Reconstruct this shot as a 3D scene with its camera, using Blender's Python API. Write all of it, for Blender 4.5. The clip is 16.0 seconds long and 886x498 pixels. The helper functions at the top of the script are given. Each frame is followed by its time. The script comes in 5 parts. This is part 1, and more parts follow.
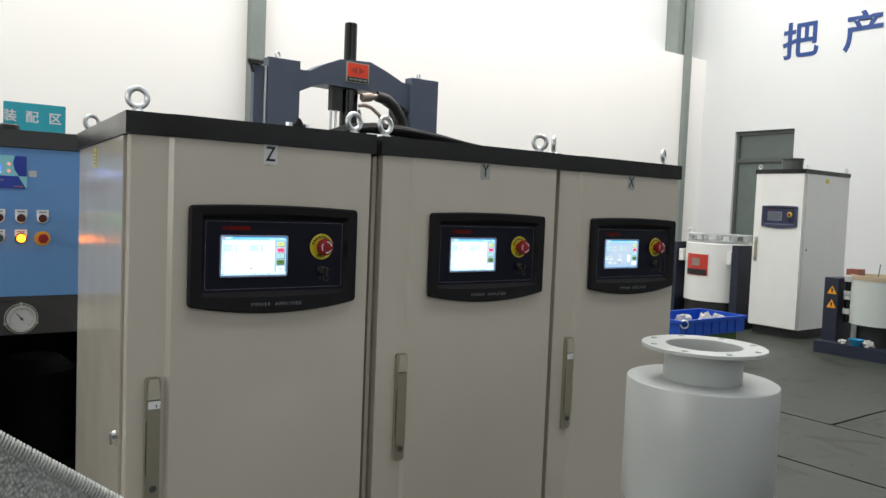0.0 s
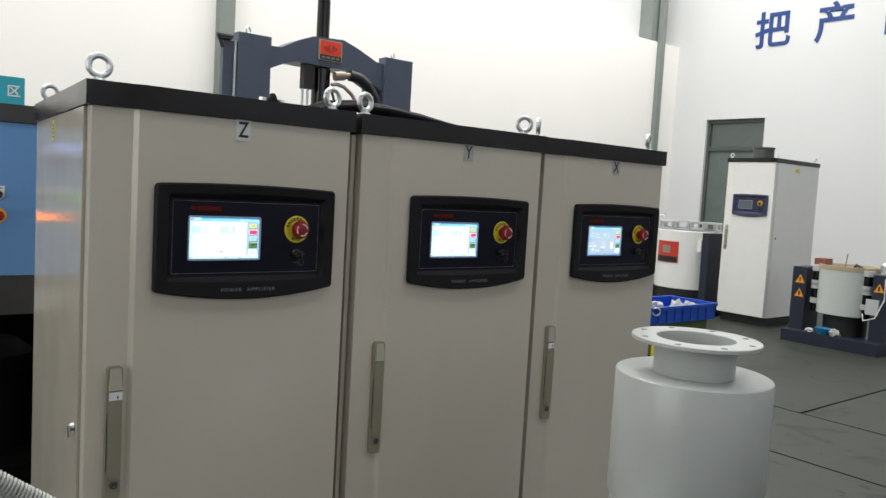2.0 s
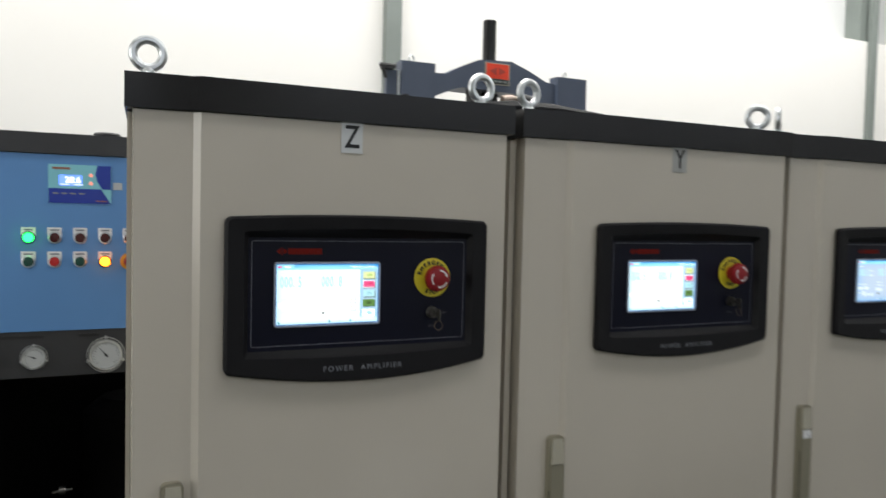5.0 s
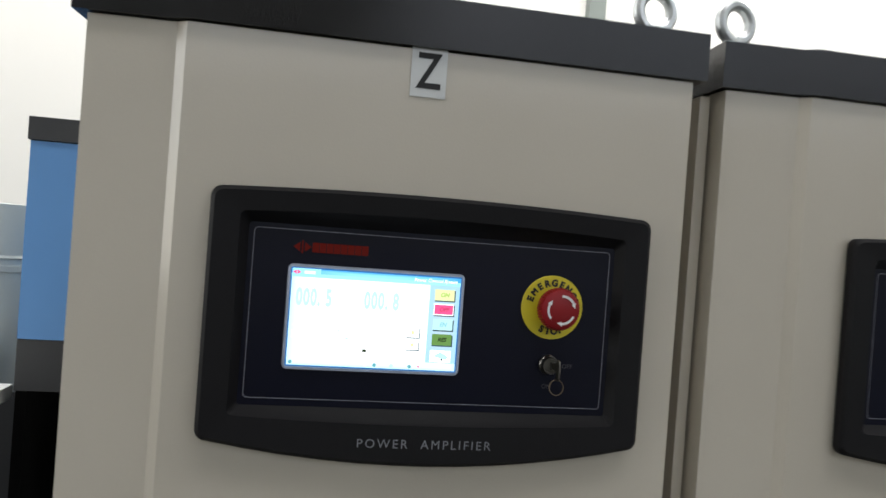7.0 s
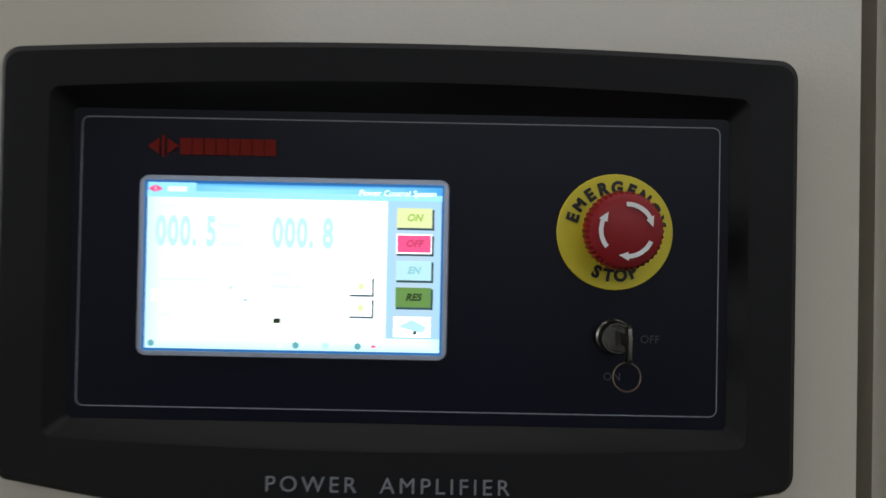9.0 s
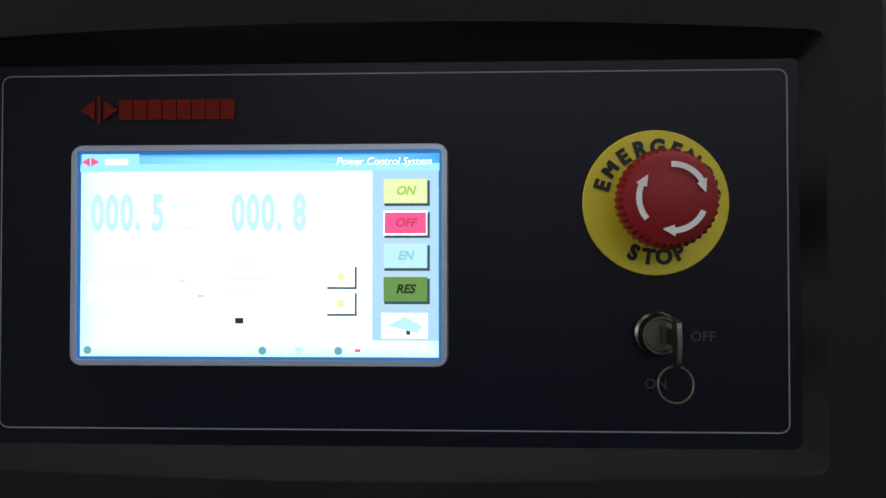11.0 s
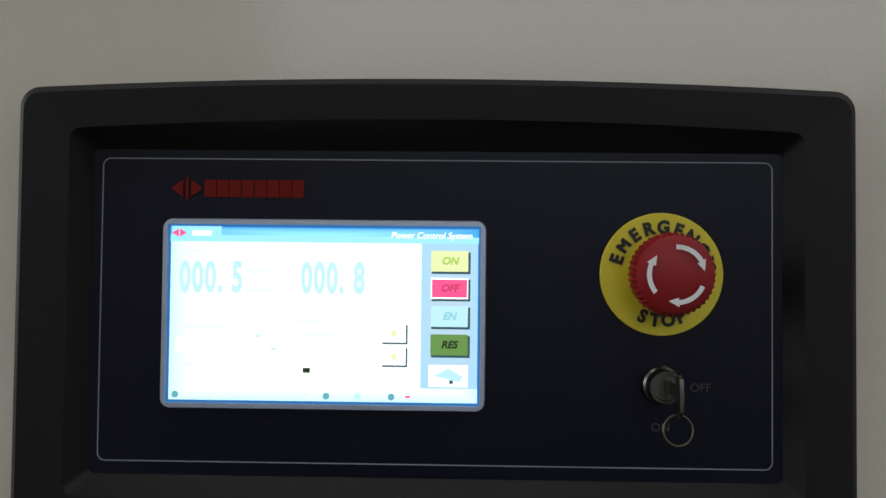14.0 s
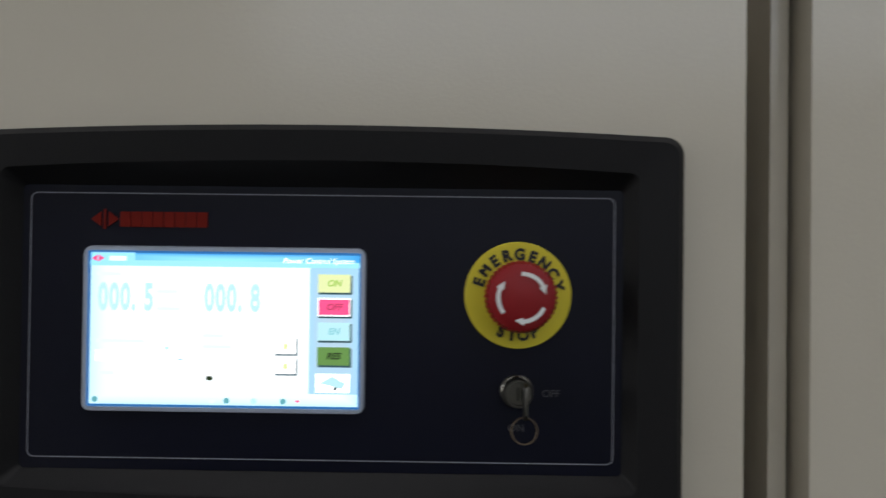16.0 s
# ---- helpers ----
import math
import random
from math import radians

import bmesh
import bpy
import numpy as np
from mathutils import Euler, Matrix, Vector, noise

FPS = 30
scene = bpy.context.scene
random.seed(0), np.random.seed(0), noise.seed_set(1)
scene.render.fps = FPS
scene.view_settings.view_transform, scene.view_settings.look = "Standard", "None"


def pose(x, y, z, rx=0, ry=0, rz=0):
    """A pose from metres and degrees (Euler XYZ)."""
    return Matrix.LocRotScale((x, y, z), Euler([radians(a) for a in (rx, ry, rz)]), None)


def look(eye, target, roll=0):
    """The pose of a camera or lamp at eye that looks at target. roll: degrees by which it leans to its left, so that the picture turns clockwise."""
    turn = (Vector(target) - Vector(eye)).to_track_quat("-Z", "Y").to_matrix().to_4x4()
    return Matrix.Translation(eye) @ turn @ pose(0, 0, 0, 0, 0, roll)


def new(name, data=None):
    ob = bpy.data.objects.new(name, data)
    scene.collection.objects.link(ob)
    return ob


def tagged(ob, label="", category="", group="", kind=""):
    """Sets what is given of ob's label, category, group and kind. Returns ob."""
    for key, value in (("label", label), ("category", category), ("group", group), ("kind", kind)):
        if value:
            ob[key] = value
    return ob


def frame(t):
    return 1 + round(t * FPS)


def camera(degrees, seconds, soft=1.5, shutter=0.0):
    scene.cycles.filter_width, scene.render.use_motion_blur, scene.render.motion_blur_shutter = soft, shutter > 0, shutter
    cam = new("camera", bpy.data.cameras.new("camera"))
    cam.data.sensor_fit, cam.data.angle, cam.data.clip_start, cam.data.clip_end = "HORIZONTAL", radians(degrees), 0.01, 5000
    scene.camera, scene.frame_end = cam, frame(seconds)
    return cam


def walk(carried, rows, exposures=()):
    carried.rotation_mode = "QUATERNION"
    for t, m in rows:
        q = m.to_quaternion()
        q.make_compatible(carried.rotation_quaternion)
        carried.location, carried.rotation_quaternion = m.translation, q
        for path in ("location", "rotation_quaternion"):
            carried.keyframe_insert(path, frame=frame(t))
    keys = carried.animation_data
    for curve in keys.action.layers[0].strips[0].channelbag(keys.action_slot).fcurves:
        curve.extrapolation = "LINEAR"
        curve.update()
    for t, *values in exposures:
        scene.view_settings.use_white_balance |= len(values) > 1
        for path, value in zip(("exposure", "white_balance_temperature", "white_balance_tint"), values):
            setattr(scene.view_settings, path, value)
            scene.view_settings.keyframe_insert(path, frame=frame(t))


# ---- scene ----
cam = camera(60.0, 16.0, soft=1.45, shutter=0.5)
PATH = [
    (0, (-0.414, -1.627, 1.254), (0.771, -0.019, 1.144), 2.3),
    (0.5, (-0.412, -1.624, 1.251), (0.788, -0.029, 1.123), 2.5),
    (1, (-0.407, -1.614, 1.25), (0.811, -0.035, 1.107), 2.7),
    (1.5, (-0.399, -1.585, 1.25), (0.828, -0.013, 1.095), 3.4),
    (2, (-0.387, -1.541, 1.252), (0.862, 0.014, 1.102), 3.3),
    (2.5, (-0.374, -1.475, 1.253), (0.899, 0.06, 1.105), 2.7),
    (3, (-0.352, -1.407, 1.25), (0.9, 0.149, 1.144), 1.3),
    (3.5, (-0.314, -1.346, 1.24), (0.902, 0.237, 1.118), 0.8),
    (4, (-0.254, -1.27, 1.23), (0.877, 0.374, 1.1), 0.7),
    (4.5, (-0.166, -1.181, 1.232), (0.837, 0.546, 1.119), 0.7),
    (5, (-0.071, -1.076, 1.244), (0.794, 0.725, 1.158), 1.3),
    (5.2, (-0.044, -1.039, 1.247), (0.745, 0.799, 1.189), 1.7),
    (7.4, (0.233, -0.611, 1.191), (0.502, 1.371, 1.203), 2.3),
    (7.5, (0.244, -0.591, 1.19), (0.481, 1.395, 1.223), 1.6),
    (8, (0.282, -0.517, 1.174), (0.427, 1.477, 1.217), -0.2),
    (8.2, (0.295, -0.492, 1.162), (0.422, 1.504, 1.176), -0.3),
    (8.5, (0.314, -0.456, 1.144), (0.376, 1.543, 1.153), 0.1),
    (9, (0.338, -0.4, 1.133), (0.339, 1.6, 1.16), 1.1),
    (9.2, (0.348, -0.38, 1.129), (0.331, 1.619, 1.179), 1.3),
    (11.3, (0.351, -0.323, 1.124), (0.271, 1.672, 1.159), 0.0),
    (11.5, (0.349, -0.327, 1.127), (0.269, 1.668, 1.168), 0.2),
    (12, (0.339, -0.346, 1.139), (0.268, 1.652, 1.19), 0.4),
    (12.5, (0.333, -0.362, 1.144), (0.286, 1.637, 1.203), 0.5),
    (13, (0.333, -0.372, 1.146), (0.288, 1.627, 1.2), 0.3),
    (13.5, (0.33, -0.376, 1.146), (0.288, 1.622, 1.208), 0.3),
    (14, (0.327, -0.381, 1.15), (0.289, 1.618, 1.203), 0.6),
    (14.5, (0.322, -0.393, 1.15), (0.287, 1.607, 1.19), 0.9),
    (15, (0.319, -0.407, 1.154), (0.306, 1.593, 1.188), 0.8),
    (15.5, (0.338, -0.422, 1.165), (0.327, 1.578, 1.174), 1.0),
    (16, (0.389, -0.436, 1.169), (0.367, 1.563, 1.193), 0.7),
]
# the clip's camera opens up a little as it comes close, then settles
EXPOSURES = [(0.0, 0.0), (4.0, 0.03), (5.0, 0.09), (7.3, 0.27), (7.6, 0.25), (8.0, 0.16), (8.6, 0.09), (16.0, 0.07)]
walk(cam, [(t, look(eye, target, roll)) for t, eye, target, roll in PATH], EXPOSURES)

# ---- light ----
world = bpy.data.worlds.new("sky")
scene.world = world
world.use_nodes = True
wn = world.node_tree
sky = wn.nodes.new("ShaderNodeTexSky")
sky.sky_type, sky.sun_disc = "NISHITA", False
sky.sun_elevation, sky.sun_rotation = radians(48), radians(200)
wn.links.new(sky.outputs["Color"], wn.nodes["Background"].inputs["Color"])
wn.nodes["Background"].inputs["Strength"].default_value = 0.12
scene.view_settings.exposure = 0.0


def area(name, place, target, wide, high, watts, colour):
    """Daylight of the sky, standing in a window's opening."""
    data = bpy.data.lights.new(name, "AREA")
    data.shape, data.size, data.size_y, data.energy, data.color = "RECTANGLE", wide, high, watts, colour
    ob = new(name, data)
    ob.matrix_world = look(place, target)
    return ob


DAY = (1.0, 0.985, 0.95)
area("daylight_roof", (3.4, 4.3, 7.95), (3.4, 4.8, 0), 15.0, 1.8, 1280, DAY)
# fill light on the fronts, from an assumed south window out of view
area("assumed_window_fill", (4.0, -8.9, 4.6), (4.0, 0, 3.2), 12.0, 2.2, 88, DAY)
area("daylight_aisle", (3.4, -2.6, 7.95), (3.4, -2.5, 0), 15.0, 1.8, 262, DAY)
area("daylight_gate", (-5.9, -0.8, 2.1), (0, -0.8, 1.9), 4.4, 2.6, 100, DAY)


# ---- materials ----
def paint(name, colour, rough=0.5, metal=0.0, vary=0.06, scale=6.0, grain=180.0, bump=0.02, coat=0.0, spec=0.5):
    """A surface with slow unevenness, fine grain and a slight relief."""
    m = bpy.data.materials.new(name)
    m.use_nodes = True
    nt = m.node_tree
    b = nt.nodes["Principled BSDF"]
    tc = nt.nodes.new("ShaderNodeTexCoord")
    n1 = nt.nodes.new("ShaderNodeTexNoise")
    n1.inputs["Scale"].default_value, n1.inputs["Detail"].default_value = scale, 6
    n2 = nt.nodes.new("ShaderNodeTexNoise")
    n2.inputs["Scale"].default_value, n2.inputs["Detail"].default_value = grain, 3
    add = nt.nodes.new("ShaderNodeMath")
    add.operation = "MULTIPLY_ADD"
    add.inputs[1].default_value = 0.4
    ramp = nt.nodes.new("ShaderNodeMapRange")
    ramp.inputs[1].default_value, ramp.inputs[2].default_value = 0.35, 1.05
    ramp.inputs[3].default_value, ramp.inputs[4].default_value = 1 - vary, 1 + vary
    mix = nt.nodes.new("ShaderNodeVectorMath")
    mix.operation = "SCALE"
    mix.inputs[0].default_value = colour
    rr = nt.nodes.new("ShaderNodeMapRange")
    rr.inputs[3].default_value, rr.inputs[4].default_value = max(0.02, rough - 0.07), min(1, rough + 0.07)
    bp = nt.nodes.new("ShaderNodeBump")
    bp.inputs["Strength"].default_value, bp.inputs["Distance"].default_value = bump, 0.002
    L = nt.links.new
    for n in (n1, n2):
        L(tc.outputs["Object"], n.inputs["Vector"])
    L(n2.outputs["Fac"], add.inputs[0])
    L(n1.outputs["Fac"], add.inputs[2])
    L(add.outputs[0], ramp.inputs[0])
    L(ramp.outputs[0], mix.inputs["Scale"])
    L(mix.outputs[0], b.inputs["Base Color"])
    L(n1.outputs["Fac"], rr.inputs[0])
    L(rr.outputs[0], b.inputs["Roughness"])
    L(n2.outputs["Fac"], bp.inputs["Height"])
    L(bp.outputs[0], b.inputs["Normal"])
    b.inputs["Metallic"].default_value = metal
    b.inputs["Coat Weight"].default_value = coat
    b.inputs["Specular IOR Level"].default_value = spec
    return m


def glow(name, colour, strength):
    m = bpy.data.materials.new(name)
    m.use_nodes = True
    b = m.node_tree.nodes["Principled BSDF"]
    b.inputs["Base Color"].default_value = (*[0.08 * c for c in colour], 1)
    b.inputs["Emission Color"].default_value = (*colour, 1)
    b.inputs["Emission Strength"].default_value = strength
    b.inputs["Roughness"].default_value = 0.3
    return m


M = dict(
    beige=paint("beige_enamel", (0.545, 0.50, 0.422), 0.16, vary=0.03, bump=0.05, grain=420),
    white=paint("white_enamel", (0.74, 0.74, 0.71), 0.35, vary=0.03, bump=0.03, grain=300),
    cap=paint("black_textured_paint", (0.0042, 0.0040, 0.0045), 0.22, vary=0.25, bump=0.10, grain=600, spec=0.42),
    plastic=paint("black_moulded_plastic", (0.0062, 0.0058, 0.0068), 0.55, vary=0.2, bump=0.08, grain=1100, spec=0.22),
    film=paint("navy_foil", (0.0038, 0.0044, 0.0125), 0.30, vary=0.1, bump=0.0, spec=0.20),
    line=paint("silver_print", (0.23, 0.24, 0.28), 0.4),
    # silver with the screen's bluish bloom mixed into its colour
    bezel=paint("glow_tinted_silver", (0.45, 0.50, 0.62), 0.35, metal=0.6),
    chrome=paint("bright_zinc", (0.66, 0.68, 0.68), 0.34, metal=1.0, vary=0.12, grain=900, bump=0.12),
    lever=paint("olive_handle_metal", (0.29, 0.268, 0.198), 0.38, metal=0.25, vary=0.12),
    grip=paint("pale_handle_grip", (0.40, 0.375, 0.295), 0.4, vary=0.08),
    steel=paint("satin_handle_metal", (0.38, 0.36, 0.29), 0.42, metal=0.35, vary=0.1),
    dark=paint("dark_gap", (0.02, 0.018, 0.016), 0.7),
    blue=paint("blue_enamel", (0.10, 0.25, 0.52), 0.4, vary=0.05, bump=0.04, grain=350),
    navy=paint("slate_blue_paint", (0.060, 0.077, 0.116), 0.45, vary=0.1, bump=0.1),
    black=paint("black_paint", (0.012, 0.012, 0.013), 0.5, vary=0.2),
    wall=paint("cream_plaster", (0.78, 0.765, 0.735), 0.9, vary=0.02, scale=1.2, bump=0.15, grain=60),
    wallcool=paint("white_plaster", (0.60, 0.61, 0.61), 0.9, vary=0.02, scale=1.2, bump=0.15, grain=60),
    rubber=paint("dull_black_rubber", (0.008, 0.008, 0.009), 0.65, vary=0.3, spec=0.2),
    rust=paint("dark_red_print", (0.36, 0.035, 0.02), 0.5),
    pipe=paint("dark_zinc", (0.055, 0.06, 0.055), 0.45, vary=0.15),
    post=paint("grey_green_steel", (0.18, 0.205, 0.19), 0.55, vary=0.08),
    red=paint("red_plastic", (0.25, 0.008, 0.012), 0.42, vary=0.05, spec=0.32),
    yellow=paint("yellow_plate", (0.60, 0.50, 0.02), 0.45, vary=0.05),
    ink=paint("black_print", (0.01, 0.01, 0.01), 0.6),
    whiteink=paint("white_print", (0.75, 0.75, 0.75), 0.5),
    duct=paint("white_gloss_enamel", (0.43, 0.447, 0.43), 0.30, vary=0.04, bump=0.004),
    orange=paint("orange_plate", (0.74, 0.048, 0.012), 0.45),
    teal=paint("teal_board", (0.02, 0.38, 0.48), 0.5),
    letter=paint("blue_letters", (0.005, 0.038, 0.175), 0.5),
    crate=paint("blue_crate", (0.008, 0.07, 0.44), 0.35),
    roof=paint("pale_roof", (0.6, 0.6, 0.58), 0.8),
)


# ---- mesh helpers ----
def slab(bm, pts, y0, y1):
    """A plate with the outline pts (x, z), from y0 (front) to y1."""
    a = [bm.verts.new((x, y0, z)) for x, z in pts]
    b = [bm.verts.new((x, y1, z)) for x, z in pts]
    n = len(pts)
    bm.faces.new(a)
    bm.faces.new(b[::-1])
    for i in range(n):
        bm.faces.new((a[i], b[i], b[(i + 1) % n], a[(i + 1) % n]))


def prism(bm, pts, z0, z1):
    """A body with the plan pts (x, y), from z0 to z1."""
    a = [bm.verts.new((x, y, z0)) for x, y in pts]
    b = [bm.verts.new((x, y, z1)) for x, y in pts]
    n = len(pts)
    bm.faces.new(a[::-1])
    bm.faces.new(b)
    for i in range(n):
        bm.faces.new((a[i], a[(i + 1) % n], b[(i + 1) % n], b[i]))


def box(bm, x0, x1, y0, y1, z0, z1):
    prism(bm, [(x0, y0), (x1, y0), (x1, y1), (x0, y1)], z0, z1)


def lathe(bm, prof, m=None, seg=32):
    """Turns the profile (r, z) round z."""
    m = m or Matrix()
    rings = []
    for r, z in prof:
        if r < 1e-6:
            rings.append([bm.verts.new(m @ Vector((0, 0, z)))])
        else:
            rings.append([bm.verts.new(m @ Vector((r * math.cos(2 * math.pi * i / seg), r * math.sin(2 * math.pi * i / seg), z))) for i in range(seg)])
    for p, q in zip(rings, rings[1:]):
        for i in range(seg):
            j = (i + 1) % seg
            f = [p[i % len(p)], p[j % len(p)], q[j % len(q)], q[i % len(q)]]
            f = [v for k, v in enumerate(f) if v not in f[:k]]
            if len(f) > 2:
                bm.faces.new(f)


def torus(bm, R, r, m=None, seg=28, sides=10, start=0.0, sweep=360.0):
    m = m or Matrix()
    rings, n = [], seg if sweep >= 360 else seg + 1
    for i in range(n):
        a = radians(start + sweep * i / seg)
        rings.append([bm.verts.new(m @ Vector(((R + r * math.cos(b)) * math.cos(a), (R + r * math.cos(b)) * math.sin(a), r * math.sin(b)))) for b in (2 * math.pi * k / sides for k in range(sides))])
    for i in range(n if sweep >= 360 else n - 1):
        p, q = rings[i], rings[(i + 1) % n]
        for k in range(sides):
            bm.faces.new((p[k], q[k], q[(k + 1) % sides], p[(k + 1) % sides]))


def tube(bm, pts, r, sides=8):
    """A round rod along the points pts."""
    pts = [Vector(p) for p in pts]
    rings = []
    for i, p in enumerate(pts):
        d = (pts[min(i + 1, len(pts) - 1)] - pts[max(i - 1, 0)]).normalized()
        q = d.to_track_quat("Z", "Y").to_matrix()
        rings.append([bm.verts.new(p + q @ Vector((r * math.cos(a), r * math.sin(a), 0))) for a in (2 * math.pi * k / sides for k in range(sides))])
    for p, q in zip(rings, rings[1:]):
        for k in range(sides):
            bm.faces.new((p[k], p[(k + 1) % sides], q[(k + 1) % sides], q[k]))
    bm.faces.new(rings[0][::-1])
    bm.faces.new(rings[-1])


def rounded(x0, x1, z0, z1, r, arc=0.0, sag=0.0, seg=5):
    """Outline of a plate with round corners; arc bows the top up, sag the bottom down."""
    out = []
    for cx, cz, a0 in ((x1 - r, z0 + r, -90), (x1 - r, z1 - r, 0), (x0 + r, z1 - r, 90), (x0 + r, z0 + r, 180)):
        if a0 in (90, -90) and (arc if a0 == 90 else sag):
            n, up = 12, a0 == 90
            for k in range(1, n):
                u = 2 * k / n - 1
                x = (x0 + x1) / 2 + (-u if up else u) * ((x1 - x0) / 2 - r)
                out.append((x, (z1 + arc * (1 - u * u)) if up else (z0 - sag * (1 - u * u))))
        for k in range(seg + 1):
            a = radians(a0 + 90 * k / seg)
            out.append((cx + r * math.cos(a), cz + r * math.sin(a)))
    return out


def mesh(name, bm, material, bevel=0.0, smooth=True):
    if bevel:
        edges = [e for e in bm.edges if len(e.link_faces) == 2 and e.calc_face_angle(0) > 0.6]
        bmesh.ops.bevel(bm, geom=edges, offset=bevel, segments=2, affect="EDGES", clamp_overlap=True)
    bmesh.ops.recalc_face_normals(bm, faces=bm.faces)
    me = bpy.data.meshes.new(name)
    bm.to_mesh(me)
    bm.free()
    me.materials.append(material)
    if smooth:
        me.polygons.foreach_set("use_smooth", [True] * len(me.polygons))
        me.set_sharp_from_angle(angle=radians(35))
    return me


def part(name, bm, material, parent=None, label="", bevel=0.0):
    ob = new(name, mesh(name, bm, material, bevel))
    if parent:
        ob.parent = parent
    return tagged(ob, label)


def thing(name, label, category, m=None, group="", kind=""):
    ob = new(name)
    ob.empty_display_size = 0.05
    ob.matrix_basis = m or Matrix()
    return tagged(ob, label, category, group, kind)


def words(name, text, size, m, material, parent=None, depth=0.0002, align="CENTER", label="", shear=0.0, wide=1.0, space=1.0, bold=0.0):
    """Flat lettering as a mesh; it stands upright and faces -y before m."""
    cu = bpy.data.curves.new(name, "FONT")
    cu.body, cu.size, cu.extrude, cu.align_x, cu.align_y, cu.shear, cu.space_character = text, size, depth, align, "CENTER", shear, space
    cu.resolution_u, cu.offset = 4, bold
    ob = new(name + "_tmp", cu)
    bpy.context.view_layer.update()
    me = bpy.data.meshes.new_from_object(ob.evaluated_get(bpy.context.evaluated_depsgraph_get()))
    bpy.data.objects.remove(ob)
    bpy.data.curves.remove(cu)
    me.name = name
    me.transform(m @ pose(0, 0, 0, 90, 0, 0) @ Matrix.Diagonal((wide, 1, 1, 1)))
    me.materials.clear()
    me.materials.append(material)
    ob = new(name, me)
    if parent:
        ob.parent = parent
    return tagged(ob, label)


def B():
    return bmesh.new()

# ---- the hall ----
def structure(name, bm, material, label, category, bevel=0.0):
    return tagged(part(name, bm, material, None, "", bevel), label, category, kind="structure")


def floor_material():
    """Worn grey-green polished concrete with scuffs and stains."""
    m = paint("sealed_concrete", (0.0245, 0.0300, 0.0215), 0.52, vary=0.3, scale=1.1, grain=14, bump=0.12, spec=0.36)
    nt = m.node_tree
    b = nt.nodes["Principled BSDF"]
    old = b.inputs["Base Color"].links[0].from_socket
    tc = nt.nodes.new("ShaderNodeTexCoord")
    n = nt.nodes.new("ShaderNodeTexNoise")
    n.inputs["Scale"].default_value, n.inputs["Detail"].default_value, n.inputs["Distortion"].default_value = 3.2, 9, 1.2
    r = nt.nodes.new("ShaderNodeMapRange")
    r.inputs[1].default_value, r.inputs[2].default_value, r.inputs[3].default_value, r.inputs[4].default_value = 0.57, 0.68, 1.0, 0.25
    mix = nt.nodes.new("ShaderNodeVectorMath")
    mix.operation = "SCALE"
    nt.links.new(tc.outputs["Object"], n.inputs["Vector"])
    nt.links.new(n.outputs["Fac"], r.inputs[0])
    nt.links.new(old, mix.inputs[0])
    nt.links.new(r.outputs[0], mix.inputs["Scale"])
    spots = nt.nodes.new("ShaderNodeTexNoise")
    spots.inputs["Scale"].default_value, spots.inputs["Detail"].default_value = 6.5, 4
    r2 = nt.nodes.new("ShaderNodeMapRange")
    r2.inputs[1].default_value, r2.inputs[2].default_value, r2.inputs[3].default_value, r2.inputs[4].default_value = 0.66, 0.71, 1.0, 0.22
    mix2 = nt.nodes.new("ShaderNodeVectorMath")
    mix2.operation = "SCALE"
    nt.links.new(tc.outputs["Object"], spots.inputs["Vector"])
    nt.links.new(spots.outputs["Fac"], r2.inputs[0])
    nt.links.new(mix.outputs[0], mix2.inputs[0])
    nt.links.new(r2.outputs[0], mix2.inputs["Scale"])
    nt.links.new(mix2.outputs[0], b.inputs["Base Color"])
    return m


M["floor"] = floor_material()
X0, X1, Y0, Y1, TOP = -6.0, 11.3, -9.0, 6.7, 8.0

bm = B()
box(bm, X0, X1, Y0, 7.2, -0.2, -0.012)
structure("floor", bm, M["dark"], "dark joint bed under the concrete slabs", "floor")


def wall_with_holes(name, axis, at, thick, a0, a1, z1, holes, material, label):
    """A wall along x or y from a0 to a1, with rectangular openings (a, b, zlow, zhigh)."""
    bm = B()
    edges = sorted({a0, a1, *[v for h in holes for v in h[:2]]})
    for p, q in zip(edges, edges[1:]):
        hs = [h for h in holes if h[0] <= p and q <= h[1]]
        z = 0.0
        for h in sorted(hs, key=lambda h: h[2]):
            if h[2] > z:
                box(bm, p, q, 0, thick, z, h[2])
            z = h[3]
        if z < z1:
            box(bm, p, q, 0, thick, z, z1)
    bmesh.ops.remove_doubles(bm, verts=bm.verts, dist=1e-5)
    m = pose(0, at, 0) if axis == "x" else pose(at, 0, 0, 0, 0, 90)
    bmesh.ops.transform(bm, matrix=m, verts=bm.verts)
    return structure(name, bm, material, label, "wall")


# the cream partition ends in a ledge at 4 m; the upper wall stands a little further back
wall_with_holes("wall_north", "x", Y1, 0.296, X0, X1, 4.0, [], M["wall"], "smooth cream plastered partition wall behind the machines")
wall_with_holes("wall_upper", "x", 7.0, 0.2, X0, X1, TOP, [], M["wallcool"], "pale upper wall set back behind the partition's ledge")
wall_with_holes("wall_east", "y", X1 + 0.2, 0.2, Y0, 7.2, TOP, [(4.99, 6.04, 0.0, 2.72)], M["wallcool"], "white plastered end wall with a door and blue lettering")
# out of view; the opening is assumed, to let the fill light in
wall_with_holes("wall_south", "x", Y0 - 0.2, 0.2, X0, X1, TOP, [(-2.0, 10.0, 3.5, 5.7)], M["wallcool"], "unseen white wall with an assumed long high window")
